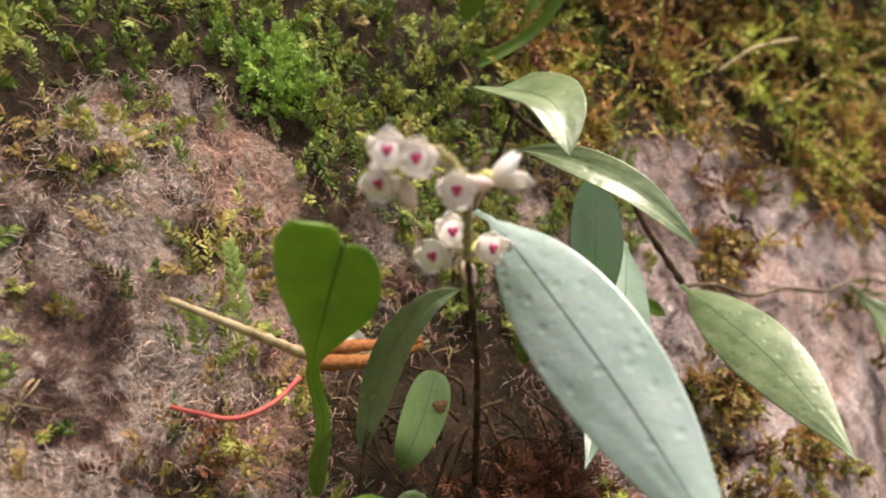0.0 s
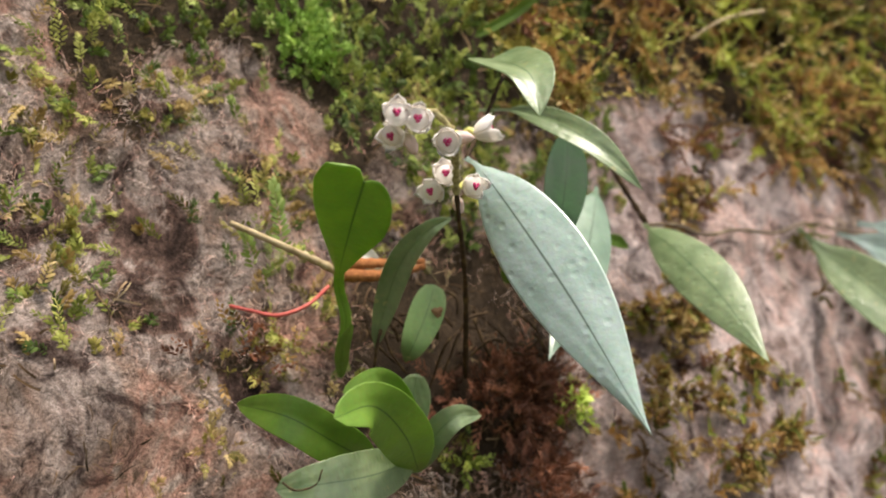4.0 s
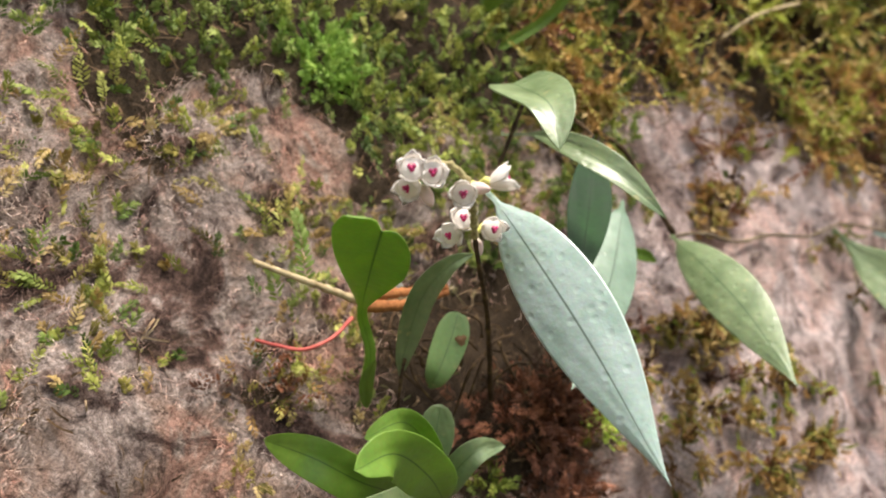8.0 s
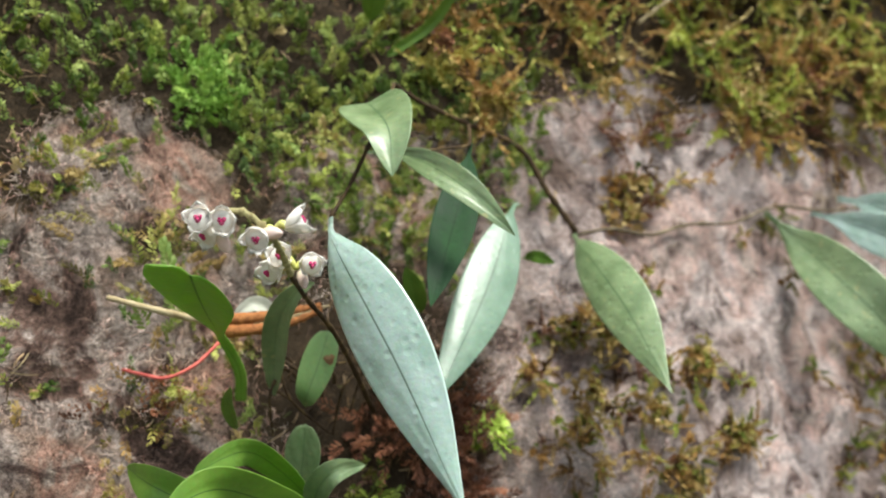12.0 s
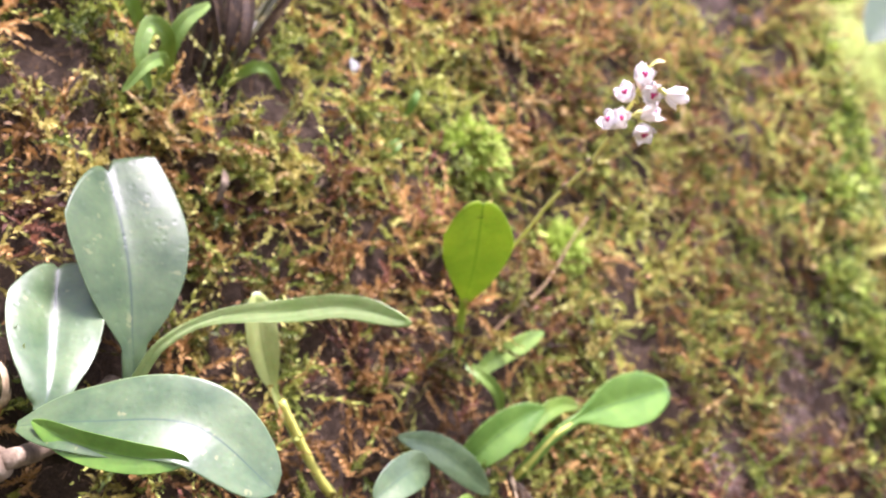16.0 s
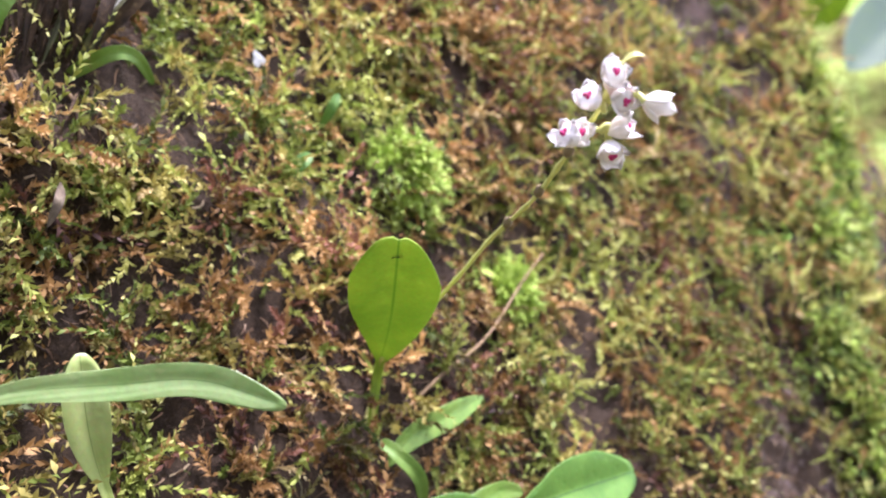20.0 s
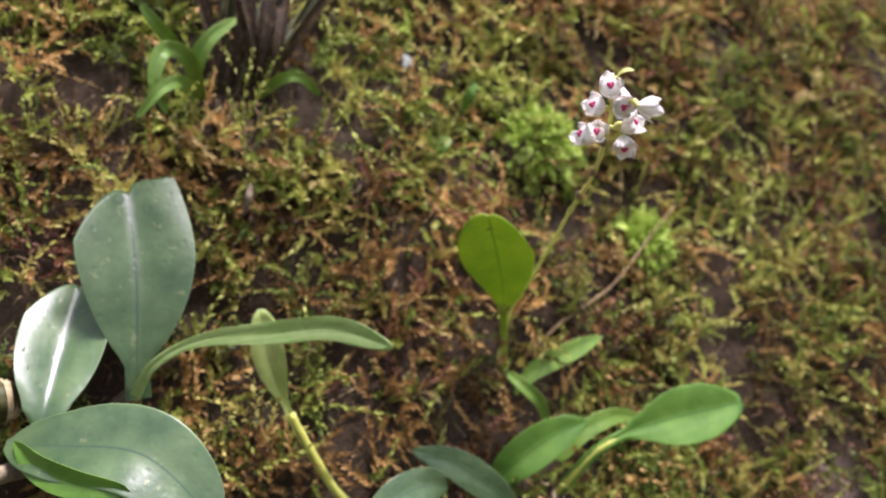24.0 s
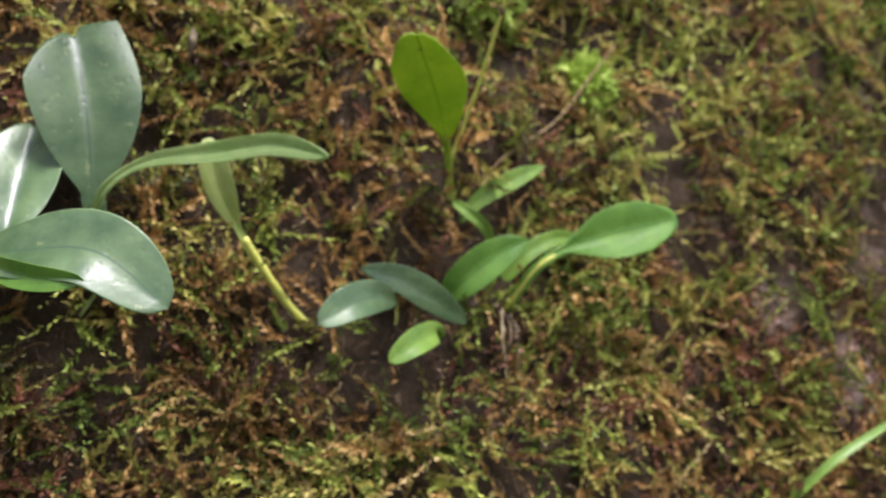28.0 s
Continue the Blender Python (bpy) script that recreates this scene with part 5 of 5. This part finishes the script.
# ---- twigs, roots and other small things
twig = thing("dead_twig", "straw-coloured dead twig on the mossy bark", "twig")
tube(twig, "twig", [(-0.2569, -0.1679, 0.0195), (-0.2443, -0.1711, 0.018), (-0.2295, -0.174, 0.014), (-0.2200, -0.1757, 0.010)], 0.0007, 0.0012, TWIG, knots=0.3)
capsule = thing("seed_pod", "rust-brown split seed pod with pale seam", "seed pod")
for dv in (-0.0017, 0.0017):
    tube(capsule, "valve", [(-0.2240, -0.1750 + dv, 0.013), (-0.2180, -0.1750 + dv, 0.0145), (-0.2081, -0.1737 + dv, 0.0145), (-0.1950, -0.1700 + dv * 0.4, 0.0125)], 0.0019, 0.0010, RUST, "rust-brown scaly valve", knots=0.3)
tube(capsule, "seam", [(-0.2250, -0.1752, 0.013), (-0.2081, -0.1737, 0.0150), (-0.1922, -0.1691, 0.012)], 0.0009, 0.0004, TWIG, "pale straw seam")
husk = thing("paper_husk", "small white papery husk behind the pod", "husk")
leaf(husk, "husk_sheet", [(-0.2210, -0.1722, 0.006), (-0.2140, -0.1680, 0.009), (-0.2065, -0.1722, 0.008)], 0.005, (-0.3, 0.0, 1.0), OVAL, fold=20, blade=PAPER)
red = thing("red_stalk", "thin curved red stalk over the bark", "stalk")
tube(red, "stalk", [(-0.2515, -0.186, 0.004), (-0.247, -0.1879, 0.008), (-0.2405, -0.1896, 0.012), (-0.2331, -0.1866, 0.014), (-0.2259, -0.1801, 0.012)], 0.0005, 0.0006, RED)
thin = thing("dry_twig", "thin dry brown flower stem leaning over moss", "twig")
tube(thin, "stem", [(0.0816, 0.0926, 0.004), (0.0984, 0.1081, 0.010), (0.1242, 0.126, 0.009), (0.1464, 0.1514, 0.011), (0.1573, 0.1641, 0.014)], 0.0006, 0.0004, wood("stem_dry", [(0.3, (0.16, 0.10, 0.05)), (0.7, (0.34, 0.24, 0.12))]), knots=0.4)
stick = thing("dead_stick", "pale dead stick lying in rusty moss", "twig")
tube(stick, "stick", [(-0.0560, -0.0530, 0.008), (-0.042, -0.0429, 0.013), (-0.0273, -0.0353, 0.013), (-0.0073, -0.0268, 0.012)], 0.0006, 0.0008, TWIG, knots=0.4)
tube(climber, "stem", [(-0.1689, -0.0962, 0.02), (-0.1559, -0.0984, 0.012), (-0.1375, -0.1041, 0.010), (-0.1176, -0.1116, 0.010), (-0.1081, -0.1271, 0.010), (-0.0974, -0.1422, 0.010)], 0.0007, 0.0009, BROWN, "thin dark woody vine stem", n=40, knots=0.6)
tube(climber, "stem", [(-0.0960, -0.1426, 0.009), (-0.0793, -0.1394, 0.007), (-0.0623, -0.1413, 0.007), (-0.0442, -0.1366, 0.007), (-0.0201, -0.1348, 0.007), (0.0038, -0.1271, 0.007), (0.0395, -0.1272, 0.008), (0.1045, -0.1141, 0.008), (0.16, -0.09, 0.008)], 0.0006, 0.0004, RHIZOME, "thin grey creeping vine stem", n=60, knots=0.6)
tube(climber, "stem", [(-0.1689, -0.0962, 0.02), (-0.1790, -0.1130, 0.04), (-0.1865, -0.1252, 0.045), (-0.1946, -0.1403, 0.047), (-0.2021, -0.1517, 0.050)], 0.0006, 0.0005, BROWN, "thin dark woody vine stem", n=30, knots=0.5)
tube(climber, "stem", [(-0.1375, -0.1041, 0.010), (-0.1450, -0.1150, 0.025), (-0.1504, -0.1212, 0.033), (-0.1650, -0.1260, 0.040), (-0.1788, -0.1305, 0.0425)], 0.0006, 0.0004, BROWN, "thin dark woody vine stem", n=30, knots=0.5)
for line, r in (([(-0.1028, 0.0402, 0.045), (-0.1122, 0.0372, 0.035), (-0.1252, 0.0392, 0.03), (-0.136, 0.0418, 0.03)], 0.0050), ([(-0.1028, 0.0402, 0.045), (-0.0900, 0.0470, 0.030), (-0.0760, 0.0600, 0.014), (-0.0650, 0.0720, 0.004)], 0.0030)):
    tube(broad_orchid, "rhizome", line, r * 0.8, r, RHIZOME, "grey-brown papery creeping rhizome", n=24, sides=14, knots=0.15)
tube(broad_orchid, "pseudobulb", [(-0.1007, 0.0655, 0.020), (-0.1040, 0.0650, 0.021), (-0.1159, 0.0618, 0.021), (-0.1300, 0.0608, 0.018)], 0.0062, 0.0078, BULB, "old olive-green pseudobulb with cut end", n=14, sides=16)
tube(broad_orchid, "cut_end", [(-0.0985, 0.0662, 0.0205), (-0.1000, 0.0658, 0.0205), (-0.1020, 0.0653, 0.0210)], 0.0052, 0.0066, TWIG, "tan dry cut end", n=8, sides=16)
tube(broad_orchid, "pseudobulb", [(-0.1400, 0.0290, 0.020), (-0.1410, 0.0345, 0.030), (-0.1450, 0.0420, 0.032)], 0.0055, 0.0040, BULB, "knobbly whitish green pseudobulb", n=14, sides=16, knots=0.1)
tube(broad_orchid, "pseudobulb", [(-0.1300, 0.0500, 0.018), (-0.1358, 0.0552, 0.022), (-0.1400, 0.0600, 0.018)], 0.0035, 0.0020, TWIG, "broken tan bulb scale", n=10, sides=10)
for line in ([(-0.097, 0.043, 0.03), (-0.1062, 0.0386, 0.02), (-0.1105, 0.0319, 0.01), (-0.1168, 0.0241, 0.004)], [(-0.0519, 0.0617, 0.02), (-0.0584, 0.0547, 0.012), (-0.0686, 0.0397, 0.004)], [(-0.1321, 0.0291, 0.01), (-0.1403, 0.0123, 0.006), (-0.1522, -0.0016, 0.004)]):
    tube(broad_orchid, "root", line, 0.0010, 0.0006, STEM, "green aerial root", n=16)
for k in range(26):
    a = rng.rand(4)
    b0 = (-0.047 + 0.022 * a[0], 0.182 + 0.012 * a[1], 0.004)
    tip = (b0[0] + 0.075 * (a[2] - 0.45), 0.225 + 0.06 * a[3], 0.010 + 0.03 * a[1])
    mid = (b0[0] + 0.35 * (tip[0] - b0[0]), 0.204 + 0.012 * a[3], 0.010 + 0.014 * a[0])
    leaf(tuft_plant, "old_sheath", [b0, mid, tip], 0.0026 + 0.0034 * a[0], (a[1] - 0.6, -0.3, 0.9), LANCE, fold=35, blade=(SHEATH, BROWN, SHEATH, BULB)[k % 4], label="dry brown old sheath")
for k in range(9):
    a = rng.rand(4)
    b0 = (-0.045 + 0.024 * a[0], 0.186, 0.006)
    tube(tuft_plant, "root", [b0, (b0[0] + 0.012 * (a[1] - 0.5), 0.176, 0.010), (b0[0] + 0.03 * (a[1] - 0.5), 0.160 - 0.008 * a[2], 0.004)], 0.0007, 0.0004, BROWN, "thin brown root", n=10, sides=6)
for k in range(26):
    a = rng.rand(6)
    b0 = (-0.212 + 0.066 * a[0], -0.182 - 0.018 * a[1], 0.004 + 0.010 * a[2])
    ang = 6.283 * a[3]
    reach = 0.010 + 0.014 * a[4]
    tube(heart_orchid, "root", [b0, (b0[0] + 0.5 * reach * math.cos(ang), b0[1] + 0.4 * reach * math.sin(ang) - 0.002, b0[2] + 0.004 * (a[5] - 0.3)),
                                (b0[0] + reach * math.cos(ang + 0.5), b0[1] + reach * math.sin(ang + 0.5) - 0.005, 0.003)], 0.00042 + 0.0003 * a[5], 0.0003, (BROWN, RHIZOME, ROOT)[k % 3] if k % 9 == 0 else BROWN, "thin dry brown root", n=12, sides=6)
tube(rosette_orchid, "root", [(-0.1851, -0.2398, 0.006), (-0.1849, -0.2473, 0.012), (-0.1817, -0.2536, 0.010), (-0.1751, -0.2616, 0.004)], 0.0010, 0.0016, ROOT, "thick pale root tip", n=20, knots=0.2)
tube(rosette_orchid, "root", [(-0.2330, -0.2390, 0.010), (-0.2365, -0.2421, 0.012), (-0.2418, -0.2480, 0.010), (-0.2474, -0.2547, 0.007), (-0.2522, -0.2593, 0.004)], 0.0006, 0.0008, TWIG, "thin straw-coloured root", n=24, knots=0.5)
tube(rosette_orchid, "root", [(-0.2000, -0.2560, 0.006), (-0.1930, -0.2580, 0.009), (-0.1870, -0.2640, 0.004)], 0.0006, 0.0006, RHIZOME, "thin grey root", n=14, knots=0.4)
tube(rosette_orchid, "dark_thread", [(-0.2515, -0.2355, 0.0440), (-0.2495, -0.2374, 0.0465), (-0.2452, -0.2364, 0.0475), (-0.2434, -0.2330, 0.0470)], 0.00028, 0.0002, BROWN, "dark thread on the leaf", n=10, sides=5)
for plant, line, r in ((stalked_orchid, [(0.0131, 0.0324, 0.003), (0.0020, 0.0425, 0.0085), (-0.0098, 0.0574, 0.0152), (-0.0150, 0.0650, 0.0180)], 0.0017), (spoon_orchid, [(0.0898, 0.0400, 0.006), (0.0910, 0.0445, 0.0160), (0.0973, 0.0540, 0.0285), (0.1080, 0.0592, 0.0318)], 0.0016),
                       (round_orchid, [(0.0726, 0.0860, 0.003), (0.0705, 0.0960, 0.0085), (0.0681, 0.1046, 0.0149), (0.0640, 0.1080, 0.0250)], 0.0015)):
    tube(plant, "petiole", line, r, r * 0.8, PETIOLE, "yellow-green smooth leaf stalk", n=20, sides=10)
grass = thing("grass_blade", "single bright green grass blade on the bark", "grass", "grass blades")
leaf(grass, "blade", [(-0.1482, -0.0654, 0.004), (-0.1422, -0.0443, 0.02), (-0.1367, -0.0317, 0.03), (-0.1212, -0.0189, 0.032)], 0.0042, (-0.3, -0.2, 0.9), STRAP, fold=20, blade=LEAF_FRESH)
grass = thing("grass_blade", "thin bright green grass blade over rusty moss", "grass", "grass blades")
leaf(grass, "blade", [(0.2180, -0.0460, 0.002), (0.2314, -0.0317, 0.015), (0.2483, -0.0223, 0.02), (0.2763, -0.0116, 0.022)], 0.0042, (-0.7, 0.2, 0.7), STRAP, fold=20, blade=LEAF_FRESH)
grass = thing("grass_blade", "short green grass blade above the vine", "grass", "grass blades")
leaf(grass, "blade", [(-0.1643, -0.0785, 0.004), (-0.152, -0.0707, 0.015), (-0.1473, -0.0638, 0.025), (-0.1440, -0.0563, 0.035)], 0.004, (-0.3, -0.3, 0.9), STRAP, fold=20, blade=LEAF_FRESH)
def crust(name, label, category, at, ru, rv, mat, parent=None, facing=None):
    """A small lumpy crust lying on a surface."""
    c = W(*at)
    d = (AU * facing[0] + AV * facing[1] + AN * facing[2]).normalized() if facing else AN
    x = d.cross(AV).normalized()
    y = x.cross(d)
    bm = bmesh.new()
    rings = []
    for i in range(6):
        f = i / 5
        rings.append([bm.verts.new(c + (x * math.cos(a) * ru + y * math.sin(a) * rv) * f * (1 + 0.22 * math.sin(3 * a + at[0] * 900) + 0.12 * math.sin(7 * a)) + d * (0.2 * ru * (1 - f * f))) for a in [2 * math.pi * k / 16 for k in range(16)]])
    for p, q in zip(rings, rings[1:]):
        for k in range(16):
            bm.faces.new([p[k], q[k], q[(k + 1) % 16], p[(k + 1) % 16]])
    bmesh.ops.remove_doubles(bm, verts=bm.verts, dist=1e-7)
    ob = part(name, bm, mat, parent, label if parent else "")
    return ob if parent else tagged(ob, label, category)


crust("white_lichen", "small white lichen crust among mosses", "lichen", (0.0333, 0.2176, 0.008), 0.0024, 0.0032, wood("lichen_white", [(0.3, (0.14, 0.15, 0.12)), (0.7, (0.40, 0.41, 0.38))], 900))
crust("brown_spot", "round brown blotch on the leaf", "spot", (-0.1950, -0.1866, 0.0196), 0.0016, 0.0016, wood("spot_brown", [(0.3, (0.14, 0.07, 0.035)), (0.7, (0.30, 0.18, 0.09))], 600), heart_orchid, (-0.51, -0.25, 0.82))
crust("dark_spot", "small dark blotch on the leaf", "spot", (-0.0594, 0.1192, 0.0262), 0.0012, 0.0015, wood("spot_dark", [(0.3, (0.03, 0.022, 0.02)), (0.7, (0.09, 0.06, 0.05))], 600), broad_orchid, (0.02, 0.08, 1.0))
crust("dark_mark", "dark green mark near the leaf's end", "spot", (0.0385, 0.1196, 0.0690), 0.0022, 0.0013, wood("mark_green", [(0.3, (0.02, 0.04, 0.01)), (0.7, (0.07, 0.13, 0.02))], 900), round_orchid, (-0.54, -0.34, 0.77))
for k in range(8):
    a = rng.rand(4)
    tube(spoon_orchid, "root", [(0.0880 + 0.006 * (a[0] - 0.5), 0.0400 + 0.004 * a[1], 0.008), (0.0880 + 0.010 * (a[2] - 0.5), 0.0300, 0.012 + 0.004 * a[3]), (0.0860 + 0.018 * (a[0] - 0.5), 0.0230 - 0.014 * a[1], 0.006)], 0.0006, 0.0003, (RHIZOME, BROWN, TWIG)[k % 3], "thin dry brown root", n=12, sides=6)
for spine, w, tone in (([(0.0405, 0.1712, 0.006), (0.0445, 0.1760, 0.013), (0.0492, 0.1808, 0.014)], 0.0052, LEAF_DEEP), ([(0.0590, 0.1985, 0.005), (0.0602, 0.2040, 0.012), (0.0620, 0.2095, 0.014)], 0.0040, LEAF_DEEP)):
    small = thing("young_leaf", "tiny smooth dark green oval leaf among the mosses", "leaf", "young leaves")
    leaf(small, "leaf_blade", spine, w, (-0.3, -0.3, 0.9), OVAL, fold=12, blade=tone)
scrap = thing("dry_leaf", "narrow pale brown dry leaf scrap on moss", "leaf")
leaf(scrap, "leaf_blade", [(-0.0330, 0.1360, 0.010), (-0.0318, 0.1430, 0.016), (-0.0312, 0.1500, 0.014)], 0.0030, (-0.2, -0.2, 0.95), LANCE, fold=24, blade=RHIZOME)
lone = thing("young_leaf", "single dark green young leaf hanging from moss", "leaf")
leaf(lone, "leaf_blade", [(-0.1756, -0.0540, 0.024), (-0.1743, -0.0638, 0.022), (-0.1729, -0.0700, 0.012)], 0.009, (-0.3, -0.3, 0.9), OVATE, fold=16, blade=LEAF_FRESH)


# ---- what lies past the trunk's edge
def bank():
    m, n, l, b = material("mossy_bank", 0.9, 0.2)
    geo = n.new("ShaderNodeNewGeometry")
    a = noise_node(n, l, geo.outputs["Position"], 7, 4, 0.6)
    c = noise_node(n, l, geo.outputs["Position"], 34, 5, 0.7)
    col = ramp(n, l, a.outputs[0], [(0.36, (0.10, 0.06, 0.03)), (0.48, (0.26, 0.24, 0.07)), (0.62, (0.36, 0.46, 0.10)), (0.75, (0.46, 0.56, 0.20))]).outputs[0]
    shade = ramp(n, l, c.outputs[0], [(0.35, (0.35, 0.32, 0.28)), (0.65, (1.2, 1.2, 1.1))]).outputs[0]
    l.new(mixed(n, l, 0.8, col, shade, "MULTIPLY"), b.inputs["Base Color"])
    bump(n, l, c.outputs[0], 0.9, 0.03, b)
    bm = bmesh.new()
    nx, nz = 70, 70
    grid = []
    for i in range(nx + 1):
        row = []
        for j in range(nz + 1):
            x, z = 0.3 + 3.4 * i / nx, 3.2 * j / nz
            p = Vector((x, 1.55 + 0.25 * (x - 1.5) + 0.18 * z, z))
            p.y += 0.14 * noise.noise(p * 2.2) + 0.06 * noise.noise(p * 7)
            row.append(bm.verts.new(p))
        for j in range(1, 25):
            p = Vector((x, row[nz].co.y + 2.6 * j / 24, 3.2 * math.cos(0.5 * math.pi * j / 24) ** 0.7))
            p.y += 0.15 * noise.noise(p * 2.2)
            row.append(bm.verts.new(p))
        grid.append(row)
    nz += 24
    for i in range(nx):
        for j in range(nz):
            bm.faces.new([grid[i][j], grid[i + 1][j], grid[i + 1][j + 1], grid[i][j + 1]])
    tagged(part("mossy_bank", bm, m), "bright yellow-green mossy bank behind the trunk", "bank", kind="structure")


bank()
shrub = thing("shrub", "shrub with broad soft green leaves beyond the trunk", "shrub")
for tip in ((0.56, 0.40, -0.08), (0.62, 0.36, -0.06)):
    tube(shrub, "stem", [(0.66, -1.54, -0.20), (0.64, -0.60, -0.18), (0.62, 0.10, -0.14), tip], 0.006, 0.0015, BROWN, "thin brown shrub stem", n=30)
leaf(shrub, "leaf", [(1.1137, 0.7698, -0.0500), (0.9309, 0.6432, -0.0600), (0.7850, 0.5304, -0.0700)], 0.0838, (-0.83, -0.49, 0.26), OVATE, fold=10, blade=LEAF_DULL)
leaf(shrub, "leaf", [(0.8157, 0.6899, -0.0800), (0.8331, 0.6635, -0.0900), (0.8680, 0.6437, -0.1000)], 0.0739, (-0.80, -0.53, 0.27), OVATE, fold=10, blade=LEAF_BACKLIT)
leaf(shrub, "leaf", [(1.1713, 0.8994, -0.1200), (1.0994, 0.8127, -0.1200), (1.0000, 0.7299, -0.1200)], 0.0712, (-0.81, -0.53, 0.25), OVATE, fold=10, blade=LEAF_BACKLIT)
